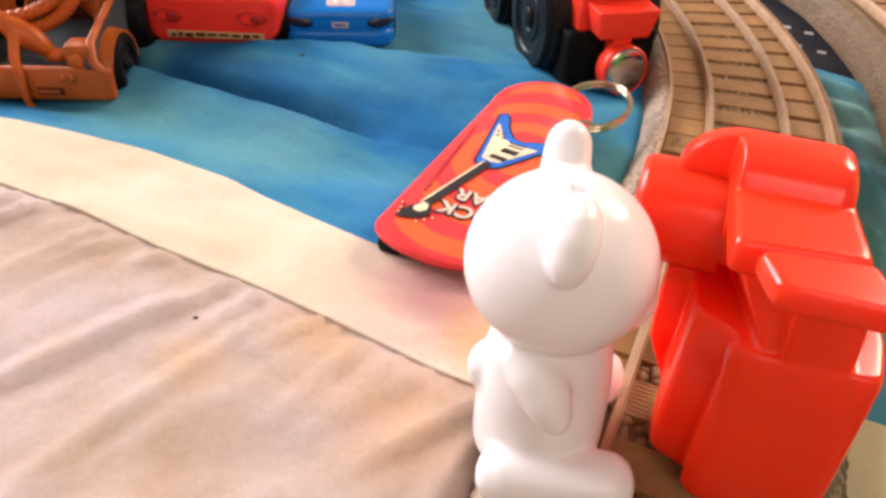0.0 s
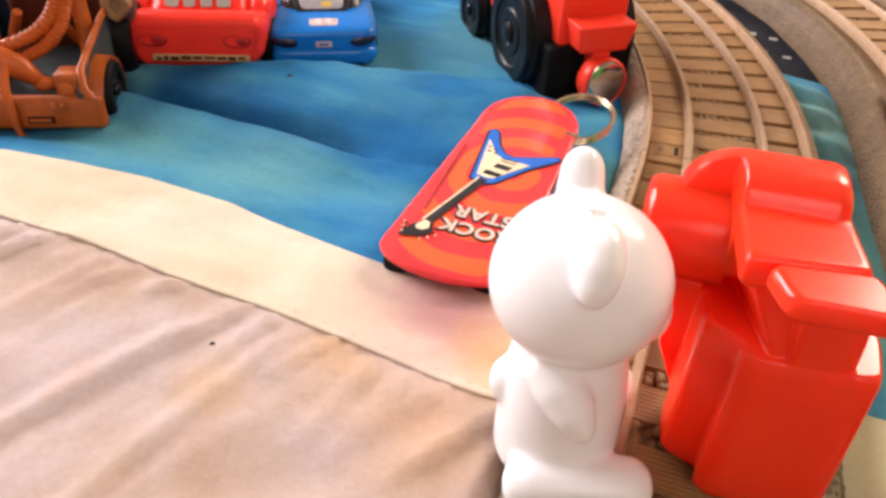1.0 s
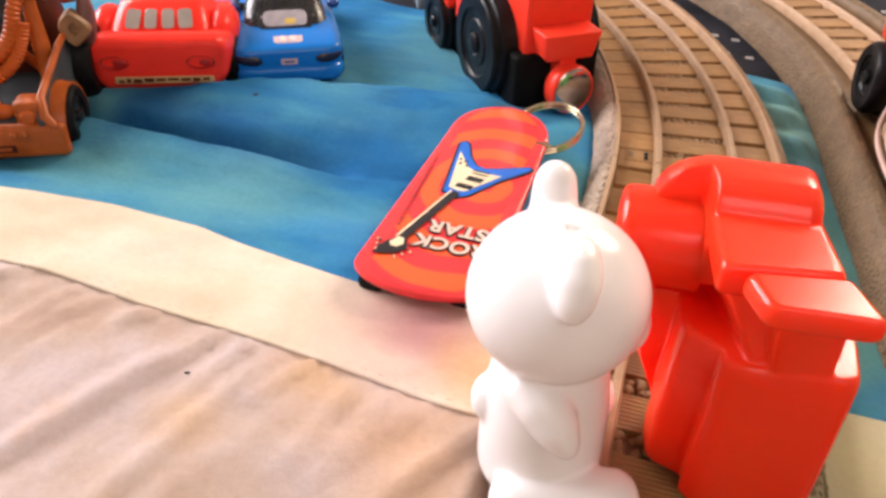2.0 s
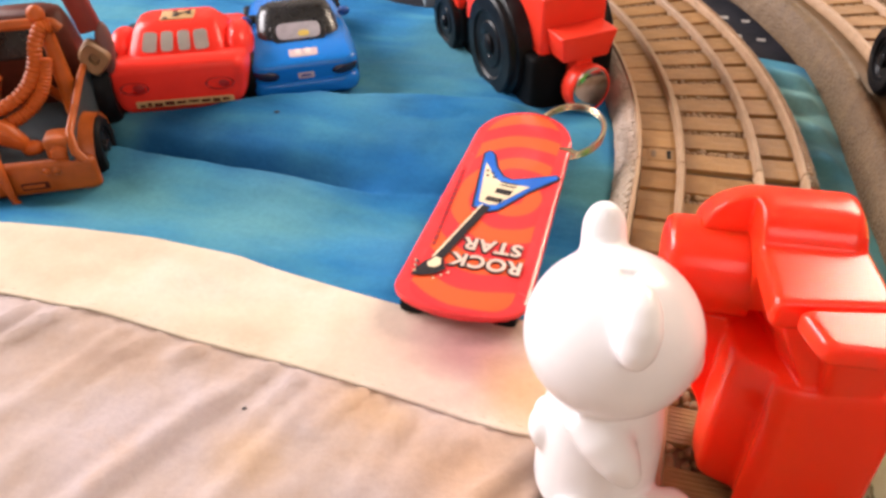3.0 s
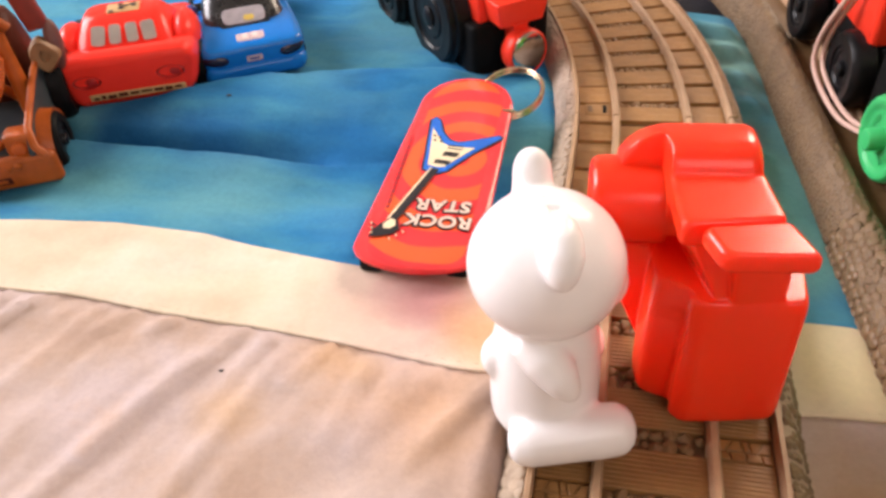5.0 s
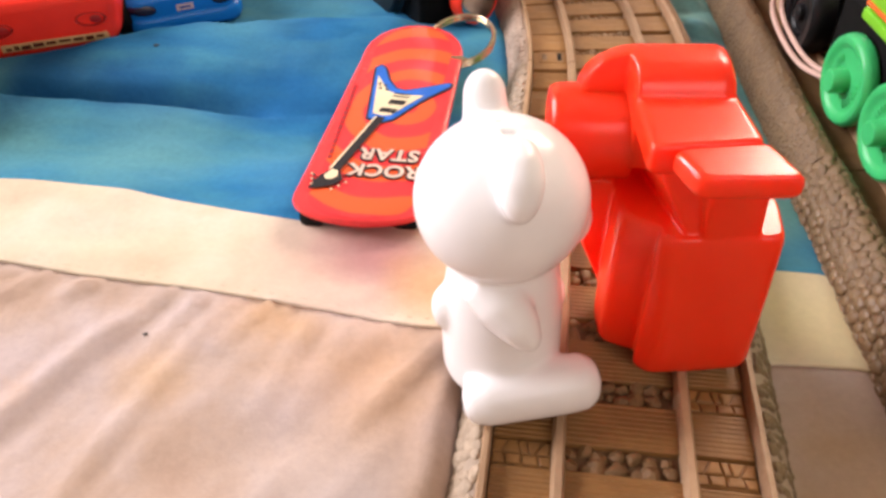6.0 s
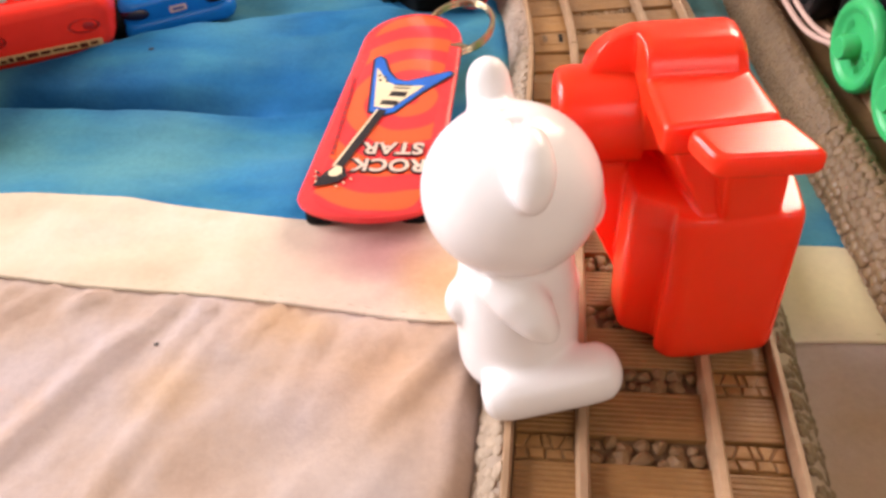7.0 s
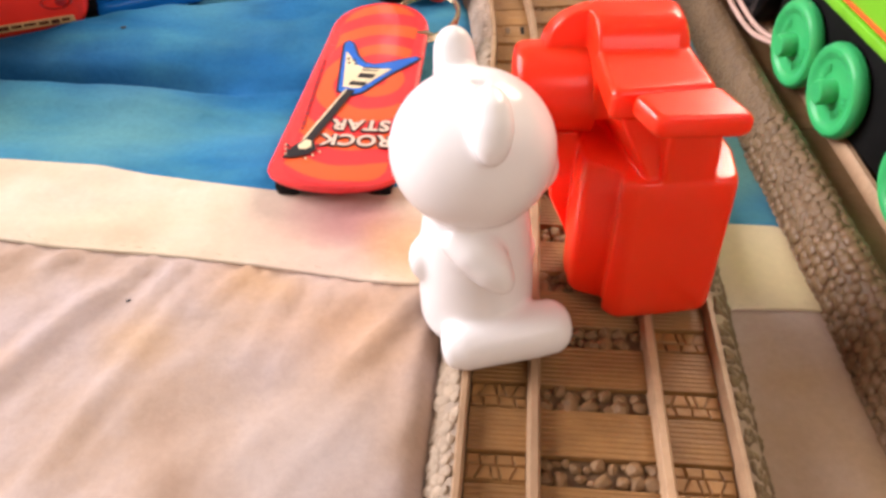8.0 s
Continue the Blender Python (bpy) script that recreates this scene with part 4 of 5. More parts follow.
    lathe(bm, [(0.34, -0.40), (0.40, -0.43), (0.47, -0.45), (0.52, -0.43), (0.555, -0.37), (0.565, -0.28), (0.57, 0.5)], 44, m)
    part("drum", bm, M_RED, root, "round red drum", smooth=50)
    # flat paddle, set askew
    bm = bm_new()
    cushion(bm, [(0.82, 0.44), (1.83, 0.47), (1.62, 1.05), (0.64, 0.92)], 3.44, 3.71, 0.10, [0.12, 0.10, 0.06, 0.12], o)
    part("paddle", bm, M_RED, root, "flat pressing paddle", smooth=60)


red_toy()


# ---- skateboard key fob ----
def skateboard():
    root = thing("keychain_skateboard", -3.28, 3.45, 0.0, -4.9, "pink and orange toy skateboard key fob with printed guitar", "key fob")

    def half(v):
        if v < 0.62:
            return 1.14 * (1 - ((0.62 - v) / 0.62) ** 2.6) ** (1 / 2.0)
        if v < 5.45:
            return 1.14 - 0.10 * (v - 0.62) / 4.83
        return 1.04 * math.sqrt(max(0.0, 1 - ((v - 5.45) / 1.15) ** 2))

    def rise(v):
        return 0.36 + 0.10 * smoothstep(5.0, 6.6, v) + 0.02 * (1 - smoothstep(0, 1.0, v))

    vs = [0.005, 0.02, 0.05, 0.1, 0.18, 0.3, 0.45, 0.62] + [0.62 + 4.83 * k / 16 for k in range(1, 17)] + [5.45 + 1.15 * math.sin(math.pi / 2 * k / 12) for k in range(1, 12)] + [6.594]
    # deck: upper print sheet and rounded body below
    bm = bm_new()
    rows = []
    for v in vs:
        h = half(v) - 0.05
        rows.append([(h * u, 0.19 + v * 0.966, rise(v) + 0.012 - 0.03 * abs(u) ** 4) for u in [k / 8 - 1 for k in range(17)]])
    ring_faces(bm, rows, closed=False)
    deck = part("deck_print", bm, M_DECK, root, "pink and orange ringed print", smooth=50)
    bm = bm_new()
    prof = [(0.90, 0.0), (0.97, -0.005), (1.0, -0.04), (1.0, -0.085), (0.96, -0.12), (0.85, -0.13)]
    rows = []
    for v in vs:
        h = half(v)
        ring = [(h * f if f < 0.95 else h - (1 - f) * 0.6, 0.15 + v * 0.978, rise(v) + z) for f, z in prof]
        rows.append(ring + [(-x, y, z) for x, y, z in ring[::-1]])
    ring_faces(bm, rows)
    part("deck", bm, M_DECK_EDGE, root, "glossy pink plastic deck", smooth=60)

    def sheet(name, pts, lift, mat, thick=0.012, label="", parent=None):
        bm = bm_new()
        top = [bm.verts.new((x, y, rise(y) + lift)) for x, y in pts]
        low = [bm.verts.new((x, y, rise(y) + lift - thick)) for x, y in pts]
        bm.faces.new(top)
        bm.faces.new(low[::-1])
        for k in range(len(pts)):
            bm.faces.new((low[k - 1], low[k], top[k], top[k - 1]))
        return part(name, bm, mat, parent or root, label, smooth=0)

    def grown(pts, g):
        """The outline moved outwards by g."""
        out = []
        area = sum(a[0] * b[1] - b[0] * a[1] for a, b in zip(pts, pts[1:] + pts[:1]))
        sgn = 1 if area > 0 else -1
        for k, p in enumerate(pts):
            a, b = Vector(pts[k - 1]), Vector(pts[(k + 1) % len(pts)])
            p = Vector(p)
            e1, e2 = (p - a).normalized(), (b - p).normalized()
            n1, n2 = Vector((e1.y, -e1.x)) * sgn, Vector((e2.y, -e2.x)) * sgn
            m = (n1 + n2).normalized()
            q = p + m * g / max(0.45, m.dot(n1))
            out.append((q.x, q.y))
        return out

    body = [(-0.62, 4.86), (-0.54, 4.95), (-0.44, 4.86), (-0.28, 4.40), (-0.08, 4.10), (0.12, 4.03), (0.40, 4.14), (0.92, 4.38), (0.98, 4.32), (0.94, 4.25), (0.50, 3.72), (0.06, 3.02), (-0.10, 2.93), (-0.24, 2.96), (-0.40, 3.04)]
    sheet("guitar_outline", grown(body, 0.045), 0.026, M_INK)
    sheet("guitar_body", body, 0.034, M_BLUE_INK, label="blue flying wedge guitar")
    guard = [(-0.52, 4.52), (-0.30, 4.15), (-0.20, 3.98), (0.02, 3.86), (0.50, 3.87), (0.28, 3.55), (0.0, 3.14), (-0.14, 3.12), (-0.34, 3.18)]
    sheet("pickguard", guard, 0.042, M_CREAM, label="cream pickguard")
    for y0, y1, xa, xb, nm in ((3.22, 3.36, -0.24, 0.06, "pickup"), (3.50, 3.66, -0.12, 0.18, "pickup"), (3.76, 3.80, -0.08, 0.22, "bridge"), (3.86, 3.90, -0.08, 0.24, "bridge")):
        sheet(nm, [(xa, y0 + 0.02), (xb, y0 - 0.01), (xb + 0.04, y1 - 0.02), (xa + 0.03, y1 + 0.01)], 0.050, M_INK)
    for x, y in ((-0.38, 4.06), (-0.30, 4.16), (-0.24, 4.02), (-0.42, 4.22)):
        sheet("knob", [(x + 0.032 * math.cos(k * math.pi / 4), y + 0.04 * math.sin(k * math.pi / 4)) for k in range(8)], 0.050, M_INK)
    sheet("neck", [(-0.23, 3.08), (-0.08, 3.04), (-0.52, 1.36), (-0.67, 1.40)], 0.046, M_INK, label="black guitar neck")
    sheet("neck_edge", [(-0.27, 3.08), (-0.23, 3.08), (-0.67, 1.40), (-0.71, 1.41)], 0.044, M_CREAM)
    head = [(-0.66, 1.42), (-0.50, 1.38), (-0.40, 1.14), (-0.52, 0.98), (-0.72, 0.90), (-0.92, 0.86), (-0.88, 1.04), (-0.80, 1.24)]
    sheet("headstock", head, 0.046, M_INK, label="black headstock")
    sheet("head_plate", [(-0.64, 1.40), (-0.54, 1.37), (-0.50, 1.22), (-0.58, 1.12), (-0.70, 1.12), (-0.74, 1.22)], 0.054, M_CREAM)
    for k in range(3):
        for side in (-1, 1):
            x, y = (-0.84 + 0.03 * k - 0.05, 1.22 - 0.13 * k) if side < 0 else (-0.36 - 0.10 * k, 1.12 - 0.10 * k)
            dx, dy = (-0.05, 0.01) if side < 0 else (0.03, -0.05)
            sheet("tuner_pin", [(x + 1.2 * dx + 0.020 * math.cos(j * math.pi / 3), y + 1.2 * dy + 0.022 * math.sin(j * math.pi / 3)) for j in range(6)], 0.056, M_CREAM)
            sheet("tuner", [(x - 0.034, y - 0.034), (x + 0.034, y - 0.034), (x + 0.034 + 1.4 * dx, y + 0.034 + 1.4 * dy), (x - 0.034 + 1.4 * dx, y + 0.034 + 1.4 * dy)], 0.048, M_INK)
    # lettering, read from the far end of the board
    for text, y in (("ROCK", 1.60), ("STAR", 2.06)):
        for lift, mat, shift in ((0.030, M_INK, 0.012), (0.038, M_LETTER, 0.0)):
            cu = bpy.data.curves.new("lettering", "FONT")
            cu.body, cu.size, cu.align_x, cu.extrude = text, 0.43 * CM, "CENTER", 0.00005
            cu.offset = 0.00032 if mat is M_INK else 0.00010
            cu.space_character = 1.06
            ob = new("lettering", cu)
            ob.parent = root
            ob.matrix_local = Matrix.Translation(((0.24 - shift) * CM, (y - shift) * CM, (rise(y) + lift) * CM)) @ pose(0, 0, 0, 0, 0, 180) @ Matrix.Diagonal((1.0, 1.04, 1, 1))
            cu.materials.append(mat)
    # small unreadable side line
    rnd = random.Random(8)
    y = 1.75
    while y < 4.2:
        ln = rnd.uniform(0.05, 0.16)
        x = -0.80 - 0.10 * (y - 1.75) / 2.4
        sheet("print_bar", [(x - 0.03, y), (x + 0.03, y), (x + 0.03, y + ln), (x - 0.03, y + ln)], 0.022, M_INK_RED, 0.006)
        y += ln + 0.05
    # trucks and wheels
    for v in (0.62, 5.35):
        bm = bm_new()
        rod(bm, [(-0.75, v, 0.12), (0.75, v, 0.12)], 0.06, 8)
        block(bm, -0.62, 0.62, v - 0.22, v + 0.22, 0.02, 0.27, 0.04, 2)
        truck_part = part("truck", bm, M_BLACK, root)
        for side in (-1, 1):
            bm = bm_new()
            lathe(bm, [(0.12, -0.2), (0.19, -0.19), (0.22, -0.12), (0.22, 0.12), (0.19, 0.19), (0.12, 0.2)], 20, Matrix.Translation((side * 0.78, v - 0.03, 0.10)) @ Matrix.Rotation(math.pi / 2, 4, "Y"))
            part("wheel", bm, M_TYRE, truck_part)
    return root


skateboard()

# split key ring through the fob's end
ring = thing("key_ring", -1.84, 9.70, 0.25, 0, "thin brassy steel split ring on the skateboard fob", "key ring")
bm = bm_new()
for lift in (0.0, 0.075):
    pts = []
    for k in range(49):
        a = radians(-150 + 340 * k / 48 + (20 if lift else 0))
        pts.append((0.72 * math.cos(a) - 0.02, 0.98 * math.sin(a), lift + 0.10 * math.cos(a - 0.5)))
    rod(bm, pts, 0.052, 8)
part("coil", bm, M_RING, ring)
bm = bm_new()
rod(bm, [(-0.16, -0.90, 0.10), (0.02, -0.93, 0.12), (0.18, -0.97, 0.09)], [0.05, 0.055, 0.04], 8)
part("clip", bm, M_RING, ring)


# ---- vehicles: local x to the right, y forwards (away from the tail), z up; cm ----
def loft_y(bm, sections, n=6, taper=0.0, lip=0.0):
    """Skins rounded upright sections (y, half width, z0, z1, corner radius); taper narrows them downwards, lip pushes their upper rim back."""
    rings = []
    for y, w, z0, z1, r in sections:
        h = (z1 - z0) / 2
        rings.append([(x * (1 - taper * (0.5 - 0.5 * z / h)), y - (lip * (0.5 + 0.5 * z / h) ** 2 if y < 0.4 else 0), z0 + h + z) for x, z in rounded_rect(w, h, r, n)])
    ring_faces(bm, rings)


def loft_z(bm, levels, n=6, lean=0.0):
    """Skins rounded level sections (z, half width, y0, y1, corner radius)."""
    rings = []
    for z, w, y0, y1, r in levels:
        d = (y1 - y0) / 2
        rings.append([(x, y0 + d + y, z) for x, y in rounded_rect(w, d, r, n)])
    ring_faces(bm, rings)


def wheel_parts(root, x, y, z, r, wide, side, tyre=None, rim=None, hub=None, name="wheel", flange=0.0):
    """A wheel on an axle along x; side: the way its face looks."""
    m = Matrix.Translation((x, y, z)) @ Matrix.Rotation(side * math.pi / 2, 4, "Y")
    bm = bm_new()
    prof = [(r * 0.62, -wide), (r * 0.92, -wide), (r, -wide * 0.75), (r, wide * 0.4), (r * 0.96, wide * 0.75), (r * 0.88, wide), (r * 0.62, wide * 0.92), (r * 0.58, wide * 0.6)]
    lathe(bm, prof, 32, m)
    w = part(name, bm, tyre or M_TYRE, root, smooth=35)
    bm = bm_new()
    lathe(bm, [(r * 0.6, wide * 0.5), (r * 0.6, wide * 0.72), (r * 0.5, wide * 0.78), (r * 0.44, wide * 0.6), (r * 0.22, wide * 0.62), (r * 0.2, wide * 1.0), (r * 0.15, wide * 1.1), (0.0, wide * 1.12)], 28, m)
    part("rim", bm, rim or M_BLACK, w, smooth=35)
    return w


def plate(name, parent, mat, m, w, h, t=0.03, r=0.04, label="", corner=0.0):
    """A thin rounded plate in the local xz plane of m, facing -y; corner: the radius of its outline's corners."""
    bm = bm_new()
    mm = m @ Matrix.Rotation(math.pi / 2, 4, "X")
    if corner:
        cushion(bm, [(-w, -h), (w, -h), (w, h), (-w, h)], 0, t, min(r, t * 0.45), corner * 1.6, mm)
    else:
        block(bm, -w, w, -h, h, 0, t, min(r, t * 0.9), 3, mm)
    return part(name, bm, mat, parent, label)


def red_car():
    x, y = -11.1, 9.75
    root = thing("toy_car", x, y, -0.30, 19.0, "glossy red toy racing car with stickers, seen from its tail", "toy car")
    bm = bm_new()
    loft_y(bm, [(-0.02, 1.50, 0.40, 1.30, 0.18), (0.01, 1.60, 0.32, 1.40, 0.24), (0.08, 1.69, 0.22, 1.47, 0.36), (0.22, 1.75, 0.12, 1.53, 0.44), (0.40, 1.79, 0.1, 1.49, 0.44), (0.7, 1.80, 0.1, 1.36, 0.36), (1.4, 1.76, 0.1, 1.26, 0.4), (2.4, 1.72, 0.1, 1.18, 0.4), (3.4, 1.66, 0.1, 1.05, 0.4), (4.2, 1.45, 0.14, 0.9, 0.35), (4.6, 1.1, 0.25, 0.7, 0.2)], 6, 0.17, 0.10)
    body = part("body", bm, M_RED_TOY, root, smooth=50)
    bm = bm_new()
    loft_z(bm, [(1.1, 1.22, 0.50, 3.2, 0.5), (1.34, 1.17, 0.66, 3.0, 0.5), (1.54, 1.10, 0.92, 2.75, 0.45), (1.71, 1.02, 1.16, 2.5, 0.42), (1.82, 0.92, 1.32, 2.4, 0.36), (1.87, 0.76, 1.48, 2.25, 0.3), (1.89, 0.45, 1.65, 2.1, 0.2)])
    part("cabin", bm, M_RED_TOY, root, smooth=50)
    # shoulders over the wheels
    for s in (-1, 1):
        bm = bm_new()
        ball(bm, (s * 1.40, 1.7, 1.12), 0.36, 0.9, 0.52, 20)
        part("fender", bm, M_RED_TOY, body, smooth=60)
    slope = math.atan2(0.44, 0.52)
    for k in range(4):
        cx = (k - 1.5) * 0.40 + 0.04
        m = Matrix.Translation((cx, 0.95, 1.57)) @ Matrix.Rotation(-(math.pi / 2 - slope), 4, "X") @ Matrix.Translation((0, -0.02, 0)) @ Matrix.Rotation(radians(-4 * (k - 1.5)), 4, "Y")
        plate("rear_pane", root, M_PANE, m, 0.165 if k in (0, 3) else 0.14, 0.26, 0.03, 0.028, "grey painted window slat", 0.06)
    m = Matrix.Translation((0.05, 1.78, 1.885)) @ Matrix.Rotation(-math.pi / 2 * 0.97, 4, "X")
    st = plate("sticker", root, M_STRIP, m, 0.40, 0.25, 0.025, 0.02, "pale yellow roof sticker with dark marks")
    rnd = random.Random(2)
    for k in range(7):
        mm = m @ Matrix.Translation((rnd.uniform(-0.3, 0.3), -0.03, rnd.uniform(-0.2, 0.2)))
        plate("mark", st, M_INK, mm, rnd.uniform(0.03, 0.08), rnd.uniform(0.03, 0.07), 0.012, 0.01)
    for s in (-1, 1):
        bm = bm_new()
        lathe(bm, [(0.80, -0.03), (0.86, 0.0), (0.94, 0.025), (1.0, 0.0), (1.04, -0.03)], 28, Matrix.Translation((s * 0.98 + 0.06, -0.085, 0.92)) @ Matrix.Rotation(math.pi / 2, 4, "X") @ Matrix.Diagonal((0.33, 0.16, 1, 1)))
        lamp = part("tail_lamp", bm, M_RED_DARK, root, "dark red oval tail lamp outline")
        bm = bm_new()
        ball(bm, (s * 0.98 + 0.16, -0.055, 0.92), 0.15, 0.04, 0.12, 16)
        part("lens", bm, M_RED_DARK, lamp)
    m = Matrix.Translation((0.16, -0.06, 0.50))
    st = plate("bumper_sticker", root, M_STRIP, m, 1.14, 0.085, 0.04, 0.02, "cream strip with unreadable dark print")
    xx = -1.05
    while xx < 1.0:
        w = rnd.uniform(0.04, 0.13)
        plate("print_bar", st, M_RUST_DARK, m @ Matrix.Translation((xx + w, -0.042, rnd.uniform(-0.02, 0.02))), w, rnd.uniform(0.025, 0.05), 0.012, 0.01)
        xx += 2 * w + 0.05
    for s in (-1, 1):
        for yy in (1.2, 3.5):
            wheel_parts(root, s * 1.56, yy, 0.48, 0.56, 0.2, s)


def blue_car():
    root = thing("toy_car", -8.53, 11.5, -0.45, 25.0, "shiny blue toy sports car with a black soft top", "toy car")
    bm = bm_new()
    loft_y(bm, [(-0.02, 1.02, 0.36, 0.92, 0.12), (0.01, 1.16, 0.26, 0.99, 0.16), (0.08, 1.27, 0.18, 1.03, 0.20), (0.25, 1.36, 0.12, 1.06, 0.24), (0.8, 1.40, 0.1, 1.13, 0.32), (1.8, 1.40, 0.1, 1.15, 0.36), (3.4, 1.34, 0.1, 1.08, 0.36), (4.6, 1.26, 0.12, 0.98, 0.34), (5.4, 1.0, 0.2, 0.8, 0.28), (5.7, 0.7, 0.3, 0.65, 0.15)], 6, 0.06, 0.10)
    part("body", bm, M_BLUE_TOY, root, smooth=50)
    bm = bm_new()
    loft_y(bm, [(-0.16, 0.92, 0.26, 0.48, 0.10), (-0.11, 1.14, 0.18, 0.54, 0.16), (0.0, 1.27, 0.14, 0.57, 0.18), (0.25, 1.36, 0.12, 0.57, 0.18), (0.6, 1.36, 0.14, 0.5, 0.16)])
    part("bumper", bm, M_BLUE_TOY, root, smooth=50)
    bm = bm_new()
    loft_z(bm, [(0.96, 1.10, 1.02, 3.3, 0.5), (1.08, 1.08, 1.08, 3.15, 0.5), (1.34, 1.0, 1.40, 2.9, 0.45), (1.56, 0.90, 1.72, 2.7, 0.38), (1.65, 0.74, 1.9, 2.55, 0.25), (1.68, 0.46, 2.05, 2.42, 0.14)])
    roof = part("soft_top", bm, M_BLACK, root, "glossy black soft top", smooth=50)
    slope = math.atan2(0.34, 0.48)
    m = Matrix.Translation((0.0, 1.27, 1.27)) @ Matrix.Rotation(-(math.pi / 2 - slope) * 1.02, 4, "X") @ Matrix.Translation((0, -0.02, 0))
    plate("window_frame", root, M_BLACK, m, 0.70, 0.34, 0.03, 0.03, "", 0.16)
    pane = plate("rear_window", root, M_LILAC, m @ Matrix.Translation((0, -0.012, 0)), 0.56, 0.24, 0.035, 0.03, "pale lilac-grey rear window", 0.12)
    plate("mark", pane, M_YELLOW, m @ Matrix.Translation((0.12, -0.045, -0.10)), 0.14, 0.085, 0.012, 0.01, "yellow patch", 0.08)
    m = Matrix.Translation((0.02, 0.44, 1.075)) @ Matrix.Rotation(-math.pi / 2 * 0.95, 4, "X")
    badge = plate("sticker", root, M_PINK, m, 0.36, 0.24, 0.02, 0.02, "pale pink boot sticker with faint marks", 0.08)
    for bx in (-0.13, 0.12):
        plate("mark", badge, M_PAPER, m @ Matrix.Translation((bx, -0.022, 0.0)), 0.07, 0.13, 0.008, 0.006)
    for s in (-1, 1):
        plate("sticker", root, M_PAPER, m @ Matrix.Translation((s * 0.56, 0.0, 0.08)) @ Matrix.Rotation(radians(s * 30), 4, "Y"), 0.11, 0.05, 0.015, 0.01, "small pale winged mark", 0.04)
        bm = bm_new()
        ball(bm, (s * 0.98, -0.03, 0.77), 0.34, 0.10, 0.155, 20, pose(0, 0, 0, 0, s * -5, s * 14))
        part("tail_lamp", bm, M_NIGHT, root, "dark tail lamp")
        for yy in (1.0, 4.4):
            wheel_parts(root, s * 1.22, yy, 0.42, 0.46, 0.17, s)
    pl = plate("number_plate", root, M_PINK, Matrix.Translation((0.0, -0.06, 0.70)), 0.20, 0.085, 0.03, 0.02, "small pale number plate")
    plate("print_bar", pl, M_BLUE_DEEP, Matrix.Translation((0.0, -0.095, 0.70)), 0.13, 0.025, 0.01, 0.008)
    for s in (-1, 1):
        bm = bm_new()
        ball(bm, (s * 1.32, 2.45, 1.22), 0.17, 0.12, 0.13, 16)
        part("mirror", bm, M_BLUE_DEEP, root, "small blue wing mirror")


